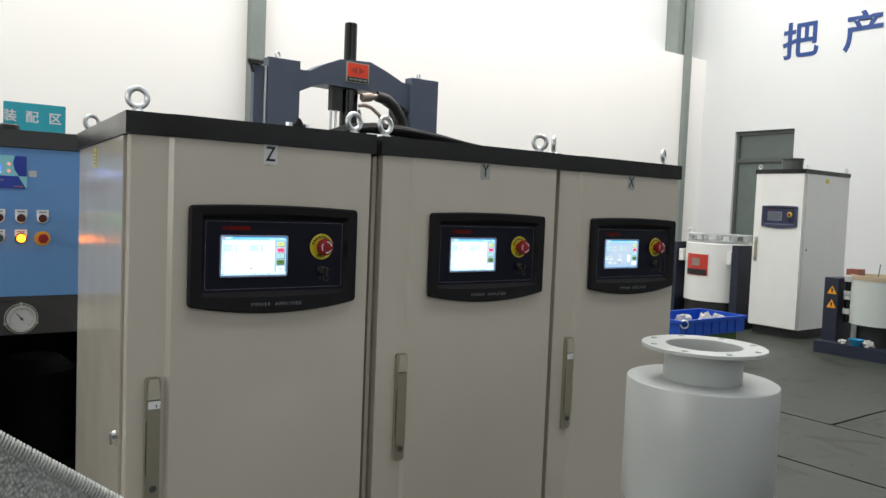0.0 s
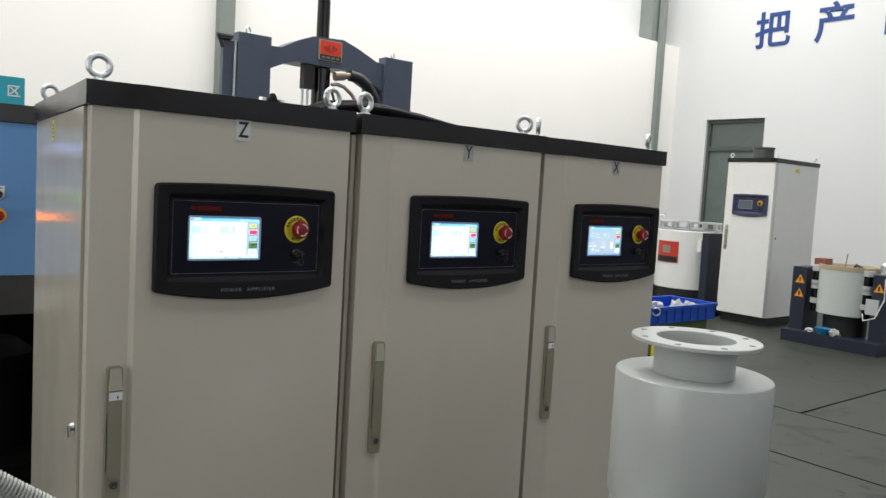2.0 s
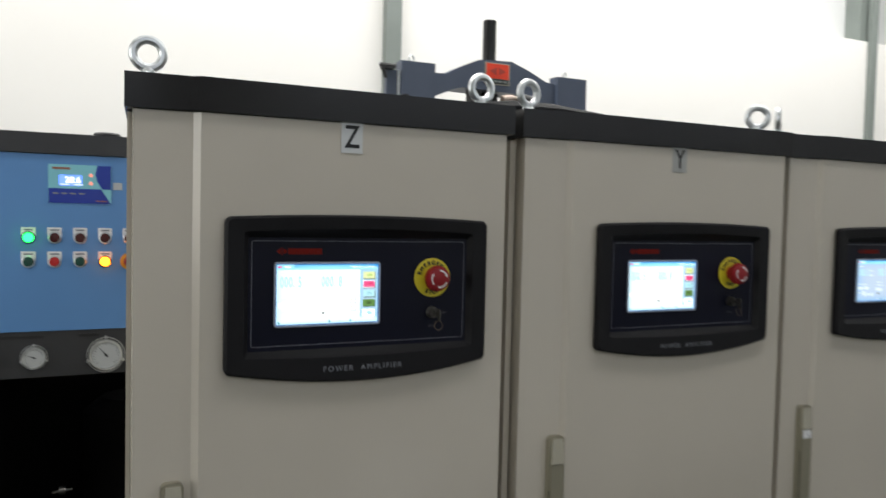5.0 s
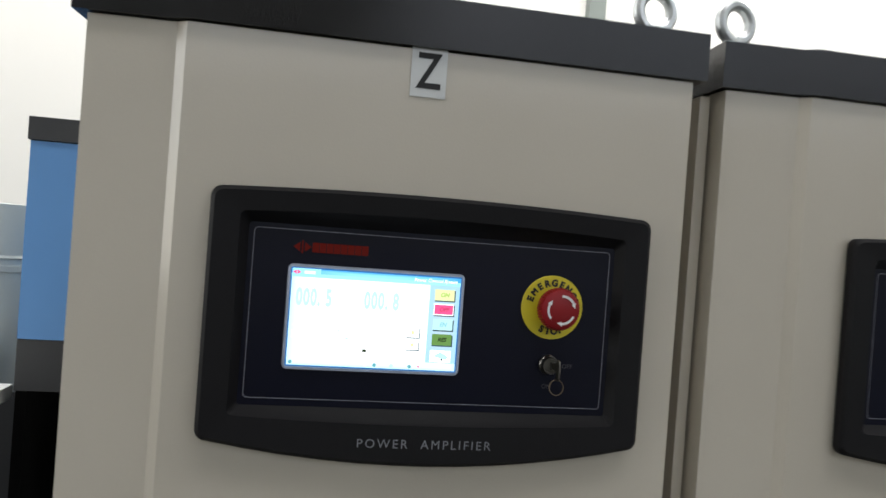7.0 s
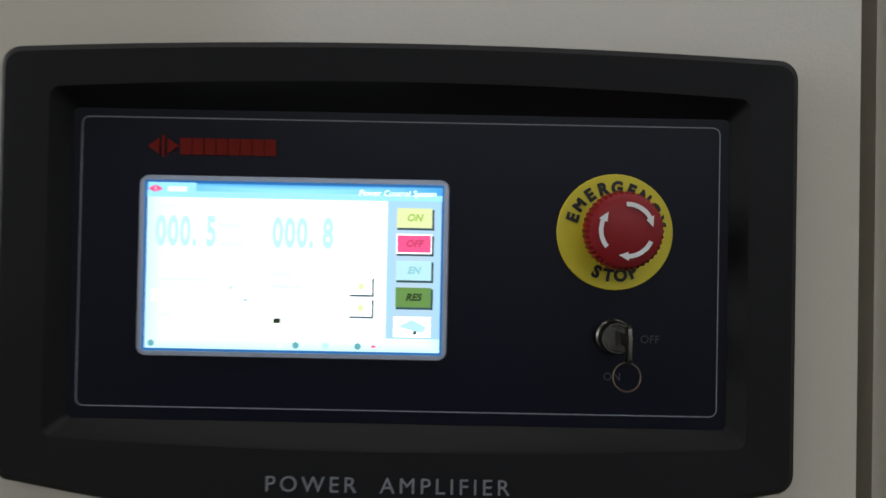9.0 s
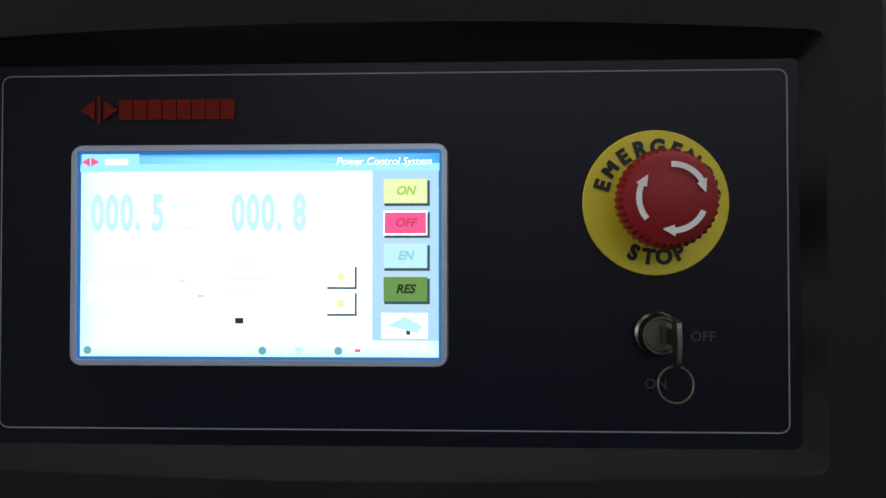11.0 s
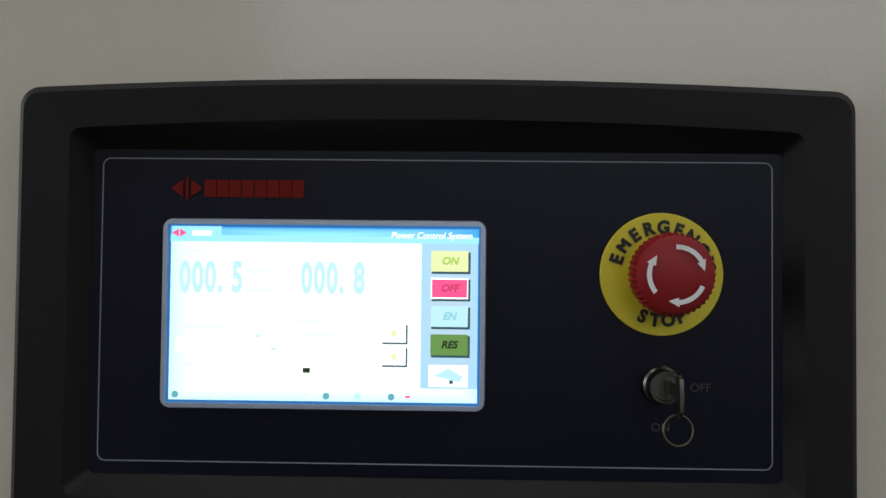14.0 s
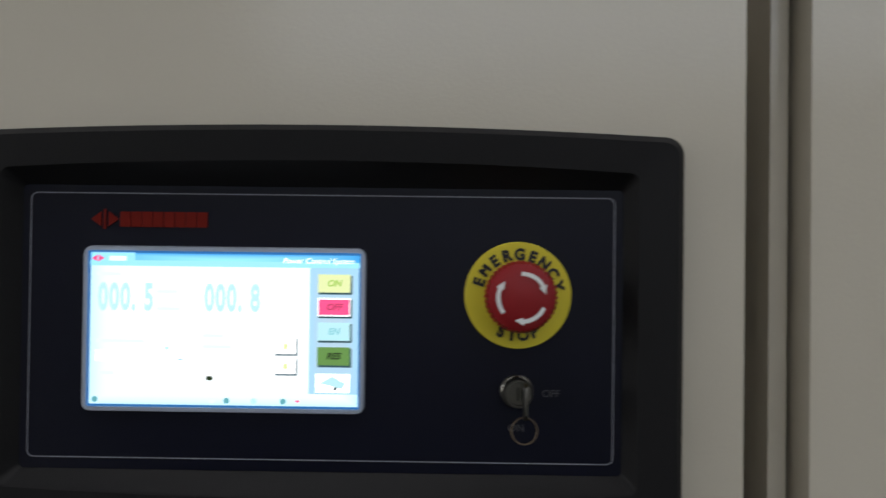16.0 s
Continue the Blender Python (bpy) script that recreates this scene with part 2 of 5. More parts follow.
wall_with_holes("wall_west", "y", X0, 0.2, Y0, 7.2, TOP, [(-3.0, 1.4, 0.8, 3.4)], M["wallcool"], "white wall with a wide open loading gate")
bm = B()
for p, q, r, s in ((X0, X1, Y0, -3.5), (X0, X1, -1.7, 3.4), (X0, -4.2, -3.5, -1.7), (11.0, X1, -3.5, -1.7), (X0, X1, 5.2, 8.0), (X0, -4.2, 3.4, 5.2), (11.0, X1, 3.4, 5.2)):
    box(bm, p, q, r, s, TOP, TOP + 0.15)
structure("ceiling", bm, M["roof"], "pale sheet roof with two long skylights", "ceiling")
bm = B()
box(bm, 2.89, 3.06, Y1 - 0.12, Y1 - 0.003, 0, 7.99)
structure("post", bm, M["post"], "grey-green steel column against the cream wall", "column", 0.004)
bm = B()
box(bm, 10.66, 10.78, Y1 - 0.08, Y1 - 0.003, 0, 7.99)
structure("post", bm, M["post"], "grey-green steel column near the corner of the hall", "column", 0.004)
bm = B()
box(bm, 10.53, 10.75, 6.74, 6.997, 4.001, 7.99)
structure("post", bm, M["post"], "broad grey steel column on the wall's ledge", "column", 0.004)

# door in the east wall: dark steel frame, transom light above, closed leaf
door = thing("door_1", "dark grey steel door with a glazed transom, closed", "door", pose(X1 + 0.05, 6.04, 0, 0, 0, -90), kind="structure")
bm = B()
for q in ((0.0, 0.05, 0, 2.72), (1.0, 1.05, 0, 2.72), (0.05, 1.0, 2.66, 2.72), (0.05, 1.0, 2.2, 2.27)):
    box(bm, q[0], q[1], 0, 0.1, q[2], q[3])
M["doorframe"] = paint("dark_door_frame", (0.06, 0.07, 0.065), 0.5)
M["doorleaf"] = paint("grey_door_leaf", (0.10, 0.125, 0.115), 0.4, vary=0.12)
M["doorglass"] = paint("grey_green_glass", (0.07, 0.09, 0.085), 0.08, vary=0.1, spec=0.8)
part("door_frame", bm, M["doorframe"], door, "", 0.004)
bm = B()
box(bm, 0.05, 1.0, 0.04, 0.08, 0.01, 2.2)
leaf = part("door_leaf", bm, M["doorleaf"], door, "grey-green door leaf", 0.003)
bm = B()
box(bm, 0.50, 0.53, 0.025, 0.04, 0.9, 1.1)
part("door_handle", bm, M["steel"], leaf, "", 0.004)
bm = B()
box(bm, 0.05, 1.0, 0.045, 0.06, 2.27, 2.66)
part("pane", bm, M["doorglass"], door, "dusky transom pane")
bm = B()
for q in ((-0.06, 0.0, 0, 2.76), (1.05, 1.11, 0, 2.76), (0.0, 1.05, 2.72, 2.76)):
    box(bm, q[0], q[1], -0.052, -0.049 + 0.0, q[2], q[3])
part("reveal", bm, M["wallcool"], door)

# blue lettering on the east wall
slogan = thing("wall_lettering", "large blue raised characters on the white wall", "lettering", pose(X1 - 0.004, 0, 0, 0, 0, -90))
for ch, y in (("\u628a", 4.99), ("\u4ea7", 4.02), ("\u54c1", 3.05)):
    words("character", ch, 0.605, pose(-y, 0, 4.06), M["letter"], slogan, depth=0.004, bold=0.011)


# ---- power cabinets ----
def plan(w, d, grow=0.0, skew=0.024):
    """Plan of a cabinet whose front steps forward in a narrow facet."""
    g = grow
    return [(-g, 0.0125 - g), (0.0785, 0.0078 - g), (0.0900, -g), (w + g, -g), (w + g, d + g), (skew - g, d + g)]


def eyebolt(bm, x, y, z, turn, s=1.0):
    m = pose(x, y, z, 0, 0, turn)
    lathe(bm, [(0, 0), (0.017 * s, 0), (0.017 * s, 0.005 * s), (0.010 * s, 0.009 * s), (0.008 * s, 0.016 * s)], m, 16)
    torus(bm, 0.0212 * s, 0.0070 * s, m @ pose(0, 0, 0.036 * s, 90, 0, 0), 28, 10)


def arrow_arc(bm, r, w, a0, a1, m):
    """A curved arrow in the plane of m, clockwise from a0 to a1 degrees."""
    n, tip = 8, 22
    pts_o, pts_i = [], []
    for k in range(n + 1):
        a = radians(a0 + (a1 + tip - a0) * k / n)
        pts_o.append(((r + w) * math.cos(a), (r + w) * math.sin(a)))
        pts_i.append(((r - w) * math.cos(a), (r - w) * math.sin(a)))
    a = radians(a1 + tip)
    b = radians(a1)
    ring = pts_o + [((r + 2 * w) * math.cos(a), (r + 2 * w) * math.sin(a)), (r * math.cos(b), r * math.sin(b)), ((r - 2 * w) * math.cos(a), (r - 2 * w) * math.sin(a))] + pts_i[::-1]
    vs = [bm.verts.new(m @ Vector((x, 0, z))) for x, z in ring]
    # a strip for the shaft and a triangle for the head
    for k in range(n):
        bm.faces.new((vs[k], vs[k + 1], vs[-2 - k], vs[-1 - k]))
    bm.faces.new((vs[n + 1], vs[n + 2], vs[n + 3]))


def emergency_stop(parent, x, z, y, lettered=True):
    """Yellow disc with black lettering, red mushroom head with white arrows."""
    face = pose(x, y, z, 90, 0, 0)
    bm = B()
    lathe(bm, [(0, 0), (0.030, 0), (0.030, 0.0012), (0.0296, 0.0016), (0, 0.0016)], face, 48)
    disc = part("stop_plate", bm, M["yellow"], parent, "round yellow plate with black lettering")
    if lettered:
        for text, centre, step, flip in (("EMERGENCY", 88, 18.5, 1), ("STOP", 270, 16.2, -1)):
            for k, ch in enumerate(text):
                a = centre + flip * step * ((len(text) - 1) / 2 - k)
                r = radians(a)
                spin = -(a - 90) if flip > 0 else -(a + 90)
                at = pose(x + 0.0227 * math.cos(r), y - 0.0018, z + 0.0227 * math.sin(r), 0, spin, 0)
                if ch == "M":
                    for k2, shift in enumerate((-0.0005, -0.0002, 0.0002, 0.0005)):
                        words("letter", ch, 0.0084, at @ pose(shift, -0.0001 * k2, 0), M["ink"], disc, wide=0.90)
                else:
                    words("letter", ch, 0.0086, at, M["ink"], disc, bold=0.00045, wide=0.96)
    bm = B()
    lathe(bm, [(0.0125, 0.0016), (0.0125, 0.011), (0.0190, 0.0135), (0.0197, 0.0155), (0.0197, 0.0220), (0.0183, 0.0255), (0.0145, 0.0273), (0, 0.0279)], face, 84)
    for v in bm.verts:
        d = Vector((v.co.x - x, v.co.z - z))
        if 0.0178 < d.length and int(round(math.atan2(d.y, d.x) / (2 * math.pi / 84))) % 2:
            v.co.x, v.co.z = x + d.x * 0.955, z + d.y * 0.955
    knob = part("stop_button", bm, M["red"], parent, "red mushroom button with a knurled rim")
    for a in (92, -24, -140):
        bm = B()
        arrow_arc(bm, 0.0126, 0.0011, a, a - 84, pose(x, y - 0.0283, z))
        part("arrow", bm, M["whiteink"], knob, "white curved arrow")


def key_lock(parent, x, z, y):
    """A key switch: stepped collar with a flat, slotted barrel, and a flat key that hangs a ring."""
    face = pose(x, y, z, 90, 0, 0)
    bm = B()
    lathe(bm, [(0.0092, 0), (0.0092, 0.0035), (0.0082, 0.0045), (0.0082, 0.0095), (0.0076, 0.0112), (0.0066, 0.0112), (0.0062, 0.0100), (0, 0.0100)], face, 36)
    lock = part("key_switch", bm, M["lockmetal"], parent, "worn nickel key switch with the key in it")
    bm = B()
    slab(bm, rounded(x - 0.0006, x + 0.0006, z - 0.0036, z + 0.0036, 0.0005), y - 0.0104, y - 0.0098)
    slab(bm, rounded(x - 0.0062, x - 0.0046, z - 0.0052, z - 0.0034, 0.0006), y - 0.0104, y - 0.0098)
    part("slot", bm, M["dark"], lock)
    # the key stands out edge-on: blade, shoulder and a rounded bow with the ring through its foot
    bm = B()
    blade = [(-0.0095, 0.0030), (-0.0175, 0.0030), (-0.0185, 0.0062), (-0.0215, 0.0075), (-0.0250, 0.0060), (-0.0262, 0.0), (-0.0255, -0.0090), (-0.0225, -0.0120), (-0.0195, -0.0105), (-0.0180, -0.0035), (-0.0095, -0.0030)]
    a = [bm.verts.new((x + 0.0022, y + d, z + h)) for d, h in blade]
    b = [bm.verts.new((x + 0.0040, y + d, z + h)) for d, h in blade]
    bm.faces.new(a)
    bm.faces.new(b[::-1])
    for i in range(len(blade)):
        j = (i + 1) % len(blade)
        bm.faces.new((a[i], b[i], b[j], a[j]))
    part("key", bm, M["lockmetal"], lock, "flat nickel key", 0.0004)
    bm = B()
    torus(bm, 0.0070, 0.00042, pose(x + 0.0026, y - 0.0215, z - 0.0178, 84, 0, 6), 36, 6)
    part("key_ring", bm, M["brasswire"], lock, "thin brass key ring")


def flat(name, x0, x1, z0, z1, y, material, parent, label=""):
    bm = B()
    slab(bm, [(x0, z0), (x1, z0), (x1, z1), (x0, z1)], y, y + 0.0004)
    return part(name, bm, material, parent, label)


def lit_page(name, middle, rim, strength, sharp):
    """A backlit sheet that burns out in the middle and turns to its tint towards the rim."""
    m = glow(name, middle, strength)
    nt = m.node_tree
    b = nt.nodes["Principled BSDF"]
    tc = nt.nodes.new("ShaderNodeTexCoord")
    sep = nt.nodes.new("ShaderNodeSeparateXYZ")
    nt.links.new(tc.outputs["Generated"], sep.inputs[0])
    ends = []
    for axis in ("X", "Z"):
        off = nt.nodes.new("ShaderNodeMath")
        off.operation, off.inputs[1].default_value = "SUBTRACT", 0.5
        side = nt.nodes.new("ShaderNodeMath")
        side.operation = "ABSOLUTE"
        twice = nt.nodes.new("ShaderNodeMath")
        twice.operation, twice.inputs[1].default_value = "MULTIPLY", 2.0
        power = nt.nodes.new("ShaderNodeMath")
        power.operation, power.inputs[1].default_value = "POWER", sharp
        nt.links.new(sep.outputs[axis], off.inputs[0])
        nt.links.new(off.outputs[0], side.inputs[0])
        nt.links.new(side.outputs[0], twice.inputs[0])
        nt.links.new(twice.outputs[0], power.inputs[0])
        ends.append(power)
    most = nt.nodes.new("ShaderNodeMath")
    most.operation = "MAXIMUM"
    nt.links.new(ends[0].outputs[0], most.inputs[0])
    nt.links.new(ends[1].outputs[0], most.inputs[1])
    mix = nt.nodes.new("ShaderNodeMix")
    mix.data_type = "RGBA"
    mix.inputs["A"].default_value, mix.inputs["B"].default_value = (*middle, 1), (*rim, 1)
    nt.links.new(most.outputs[0], mix.inputs["Factor"])
    nt.links.new(mix.outputs["Result"], b.inputs["Emission Color"])
    return m


LCD = dict(
    page=lit_page("lcd_page", (0.94, 0.99, 1.0), (0.55, 0.88, 1.0), 1.14, 8.0),
    head=lit_page("lcd_header", (0.30, 0.80, 1.0), (0.05, 0.36, 0.80), 1.1, 1.6),
    pale=glow("lcd_header_light", (0.34, 0.78, 1.0), 1.1),
    edge=glow("lcd_rim", (0.03, 0.22, 0.62), 0.7),
    side=lit_page("lcd_sidebar", (0.50, 0.68, 0.82), (0.40, 0.72, 0.95), 1.0, 2.0),
    digit=glow("lcd_digits", (0.55, 0.87, 0.92), 1.0),
    icon=glow("lcd_icon", (0.16, 0.52, 0.60), 0.8),
    faint=glow("lcd_faint", (0.82, 0.94, 0.98), 1.03),
    white=glow("lcd_white", (1.0, 1.0, 1.0), 1.7),
    on=glow("lcd_yellow", (0.82, 0.90, 0.46), 1.0),
    off=glow("lcd_red", (1.0, 0.10, 0.29), 1.0),
    en=glow("lcd_cyan", (0.52, 0.86, 0.92), 1.0),
    res=glow("lcd_green", (0.17, 0.36, 0.09), 0.8),
    shade=glow("lcd_shadow", (0.06, 0.16, 0.20), 0.5),
    text=glow("lcd_dark_text", (0.05, 0.10, 0.03), 0.3),
    grey=lit_page("lcd_grey_page", (0.60, 0.74, 0.90), (0.34, 0.62, 0.95), 0.95, 5.0),
    aqua=glow("lcd_aqua_text", (0.30, 0.72, 0.80), 0.9),
    mist=glow("lcd_soft_shadow", (0.14, 0.27, 0.34), 0.5),
    leaf=glow("lcd_leaf_text", (0.45, 0.72, 0.12), 0.9),
    wine=glow("lcd_wine_text", (0.68, 0.06, 0.16), 0.9),
    tint=glow("lcd_page_tint", (0.74, 0.92, 1.0), 1.0),
    dim=glow("lcd_dim_page", (0.22, 0.24, 0.26), 0.35),
)


def touch_screen(parent, x0, x1, z0, z1, y, page="page", live=True):
    """A lit operator screen in a rounded silver bezel."""
    bm = B()
    out, inn = rounded(x0, x1, z0, z1, 0.005), rounded(x0 + 0.0028, x1 - 0.0028, z0 + 0.0028, z1 - 0.0028, 0.0012)
    a = [bm.verts.new((x, y, z)) for x, z in out]
    f = [bm.verts.new((x, y - 0.0022, z)) for x, z in rounded(x0 + 0.0006, x1 - 0.0006, z0 + 0.0006, z1 - 0.0006, 0.0045)]
    g = [bm.verts.new((x, y - 0.0022, z)) for x, z in inn]
    h = [bm.verts.new((x, y - 0.0004, z)) for x, z in inn]
    n = len(out)
    for p, q in ((a, f), (f, g), (g, h)):
        for i in range(n):
            bm.faces.new((p[i], p[(i + 1) % n], q[(i + 1) % n], q[i]))
    screen = part("touch_screen", bm, M["bezel"], parent, "lit touch screen in a silver bezel" if live else "dim touch screen")
    X0s, X1s, Z0s, Z1s = x0 + 0.0028, x1 - 0.0028, z0 + 0.0028, z1 - 0.0028
    w, h = X1s - X0s, Z1s - Z0s

    def at(name, u0, u1, v0, v1, lift, mat):
        return flat(name, X0s + u0 * w, X0s + u1 * w, Z1s - v1 * h, Z1s - v0 * h, y - 0.0004 - 0.00012 * lift, mat, screen)

    at("backlight", 0, 1, 0, 1, 0, LCD["edge"])
    at("page", 0.008, 0.992, 0.018, 0.985, 1, LCD[page])
    if not live:
        return screen
    at("header", 0.006, 0.994, 0.016, 0.095, 2, LCD["head"])
    at("header_light", 0.006, 0.994, 0.062, 0.098, 2.5, LCD["pale"])
    at("sidebar", 0.812, 0.992, 0.095, 0.905, 2, LCD["side"])
    at("logo_tab", 0.01, 0.17, 0.012, 0.085, 3, LCD["pale"])
    bm = B()
    for s in (-1, 1):
        slab(bm, [(X0s + w * (0.035 + 0.002 * s), Z1s - 0.072 * h), (X0s + w * (0.035 + 0.024 * s), Z1s - 0.05 * h), (X0s + w * (0.035 + 0.002 * s), Z1s - 0.028 * h)][::s], y - 0.0010, y - 0.0009)
    part("logo", bm, LCD["off"], screen)
    at("caption", 0.075, 0.14, 0.035, 0.066, 4, LCD["page"])
    words("title", "Power Control System", 0.0043, pose(X0s + 0.843 * w, y - 0.0010, Z1s - 0.055 * h), LCD["white"], screen, shear=0.25, depth=0)
    for text, u in (("000. 5", 0.140), ("000. 8", 0.53)):
        words("reading", text, 0.0208, pose(X0s + u * w, y - 0.0011, Z1s - 0.305 * h), LCD["digit"], screen, wide=0.53, depth=0, space=1.14, bold=0.0008)
    for name, v0, mat, text in (("on_button", 0.142, "on", "ON"), ("off_button", 0.294, "off", "OFF"), ("en_button", 0.450, "en", "EN"), ("res_button", 0.608, "res", "RES")):
        at("button_shadow", 0.845, 0.968, v0 + 0.004, v0 + 0.125, 3, LCD["shade"])
        bt = at(name, 0.843, 0.961, v0 - 0.004, v0 + 0.112, 4, LCD["white"] if name == "off_button" else LCD[mat])
        at("button_face", 0.846, 0.958, v0 + 0.004, v0 + 0.104, 5, LCD[mat])
        words("button_text", text, 0.0050, pose(X0s + 0.902 * w, y - 0.0013, Z1s - (v0 + 0.054) * h), LCD[{"RES": "text", "ON": "leaf", "EN": "aqua", "OFF": "wine"}[text]], screen, shear=0.25, depth=0, bold=0.0002)
    at("home_button", 0.838, 0.962, 0.775, 0.895, 4, LCD["white"])
    bm = B()
    slab(bm, [(X0s + w * u, Z1s - v * h) for u, v in ((0.852, 0.835), (0.90, 0.79), (0.948, 0.835), (0.935, 0.87), (0.89, 0.85))], y - 0.0012, y - 0.0011)
    part("home_icon", bm, LCD["en"], screen)
    at("home_door", 0.904, 0.916, 0.855, 0.878, 6, LCD["shade"])
    for k, v in enumerate((0.555, 0.682)):
        at("button_shadow", 0.690, 0.770, v, v + 0.107, 3, LCD["mist"])
        at("arrow_button", 0.687, 0.764, v - 0.006, v + 0.096, 4, LCD["white"])
        at("arrow_mark", 0.718, 0.736, v + 0.03, v + 0.065, 5, LCD["on"])
    for u0, u1, v0, v1 in ((0.03, 0.12, 0.64, 0.71), (0.15, 0.245, 0.64, 0.71), (0.125, 0.18, 0.75, 0.86), (0.22, 0.262, 0.80, 0.86), (0.30, 0.345, 0.80, 0.87), (0.40, 0.52, 0.69, 0.75)):
        at("field", u0, u1, v0, v1, 2, LCD["white" if page == "page" else "faint"])
    for u0, u1, v in ((0.03, 0.21, 0.57), (0.42, 0.53, 0.60), (0.42, 0.5, 0.53), (0.03, 0.12, 0.14), (0.25, 0.34, 0.36), (0.04, 0.10, 0.775), (0.40, 0.50, 0.68), (0.25, 0.33, 0.25)):
        at("caption", u0, u1, v, v + 0.022, 2, LCD["faint"])
    at("mark", 0.438, 0.460, 0.800, 0.826, 3, LCD["text"])
    at("mark", 0.286, 0.298, 0.615, 0.632, 3, LCD["digit"])
    at("mark", 0.335, 0.350, 0.690, 0.700, 3, LCD["side"])
    for u, mat in ((0.03, "icon"), (0.46, "faint"), (0.513, "icon"), (0.613, "digit"), (0.72, "icon")):
        bm = B()
        slab(bm, [(X0s + w * u + 0.0017 * math.cos(a), Z1s - 0.955 * h + 0.0017 * math.sin(a)) for a in (2 * math.pi * k / 14 for k in range(14))], y - 0.0009, y - 0.0008)
        part("status_icon", bm, LCD[mat], screen)
    at("status_mark", 0.765, 0.780, 0.947, 0.960, 3, LCD["off"])
    return screen


def operator_panel(cab, x, z, y, page="page", live=True, film="film", plastic="plastic", caption=True):
    """Moulded surround with a sunken foil panel: screen, emergency stop and key switch. (x, z) is the lower left of the printed frame."""
    bm = B()
    # outline, rim and the sunken opening share one point count
    ox0, ox1, oz0, oz1 = -0.0375, 0.367, -0.035, 0.1848
    rings = [(rounded(ox0, ox1, oz0, oz1, 0.010, 0.005, 0.019), 0.0), (rounded(ox0, ox1, oz0, oz1, 0.010, 0.005, 0.019), -0.0085),
             (rounded(ox0 + 0.0035, ox1 - 0.0035, oz0 + 0.0035, oz1 - 0.0035, 0.008, 0.005, 0.019), -0.0120),
             (rounded(-0.0118, 0.3420, -0.0125, 0.1645, 0.005, 0.0052, 0.0045), -0.0105),
             (rounded(-0.0108, 0.3410, -0.0115, 0.1635, 0.005, 0.0052, 0.0045), -0.0085),
             (rounded(-0.0042, 0.3355, -0.0045, 0.1555, 0.003, 0.0001, 0.0001), 0.0008)]
    loops = [[bm.verts.new((px + x, y + d, pz + z)) for px, pz in pts] for pts, d in rings]
    n = len(loops[0])
    for a, b in zip(loops, loops[1:]):
        for i in range(n):
            bm.faces.new((a[i], a[(i + 1) % n], b[(i + 1) % n], b[i]))
    panel = part("operator_panel", bm, M[plastic], cab, "black moulded operator panel with a bowed lower edge")
    bm = B()
    slab(bm, [(px + x, pz + z) for px, pz in rounded(-0.0044, 0.3357, -0.0047, 0.1557, 0.003)], y + 0.0002, y + 0.002)
    part("foil", bm, M[film], panel, "dark navy printed foil")
    bm = B()
    o, i_ = rounded(0.0, 0.331, 0.0015, 0.1515, 0.004), rounded(0.0006, 0.3304, 0.0021, 0.1509, 0.0034)
    a = [bm.verts.new((px + x, y - 0.0002, pz + z)) for px, pz in o]
    b = [bm.verts.new((px + x, y - 0.0002, pz + z)) for px, pz in i_]
    for k in range(len(o)):
        bm.faces.new((a[k], a[(k + 1) % len(o)], b[(k + 1) % len(o)], b[k]))
    part("printed_frame", bm, M["line"], panel)
    # maker's mark as plain red shapes
    bm = B()
    for s in (-1, 1):
        slab(bm, [(x + 0.0425 + 0.0020 * s, z + 0.1322), (x + 0.0425 + 0.0080 * s, z + 0.1365), (x + 0.0425 + 0.0020 * s, z + 0.1408)][::s], y - 0.0006, y - 0.0002)
    slab(bm, [(x + 0.0418, z + 0.1308), (x + 0.0432, z + 0.1308), (x + 0.0432, z + 0.1422), (x + 0.0418, z + 0.1422)], y - 0.0006, y - 0.0002)
    part("mark", bm, M["redprint"], panel, "dull red printed mark")
    for k in range(8):
        u = x + 0.0512 + 0.00625 * k
        flat("mark_bar", u, u + 0.0058, z + 0.1322, z + 0.1408, y - 0.0006, M["redprint"], panel)
    touch_screen(panel, x + 0.0312, x + 0.1912, z + 0.0280, z + 0.1215, y - 0.0004, page, live)
    emergency_stop(panel, x + 0.2766, z + 0.0962, y - 0.0002, live)
    key_lock(panel, x + 0.2765, z + 0.0425, y - 0.0002)
    if caption:
        words("print", "OFF", 0.0058, pose(x + 0.2958, y - 0.0006, z + 0.041), M["faintprint"], panel, depth=0)
        words("print", "ON", 0.0058, pose(x + 0.2765, y - 0.0006, z + 0.0215), M["faintprint"], panel, depth=0)
        words("caption", "POWER  AMPLIFIER", 0.0112, pose(x + 0.1625, y - 0.0124, z - 0.0335), M["dimprint"], panel, depth=0.0001, space=1.32)
    return panel


M["redprint"] = paint("dull_red_print", (0.15, 0.009, 0.005), 0.5, spec=0.1)
M["dimprint"] = paint("grey_print", (0.20, 0.21, 0.23), 0.5)
M["faintprint"] = paint("faint_print", (0.07, 0.07, 0.08), 0.5)
M["brasswire"] = paint("dull_brass_wire", (0.16, 0.12, 0.08), 0.35, metal=0.8)
M["lockmetal"] = paint("worn_nickel", (0.13, 0.124, 0.112), 0.30, metal=1.0, vary=0.15)


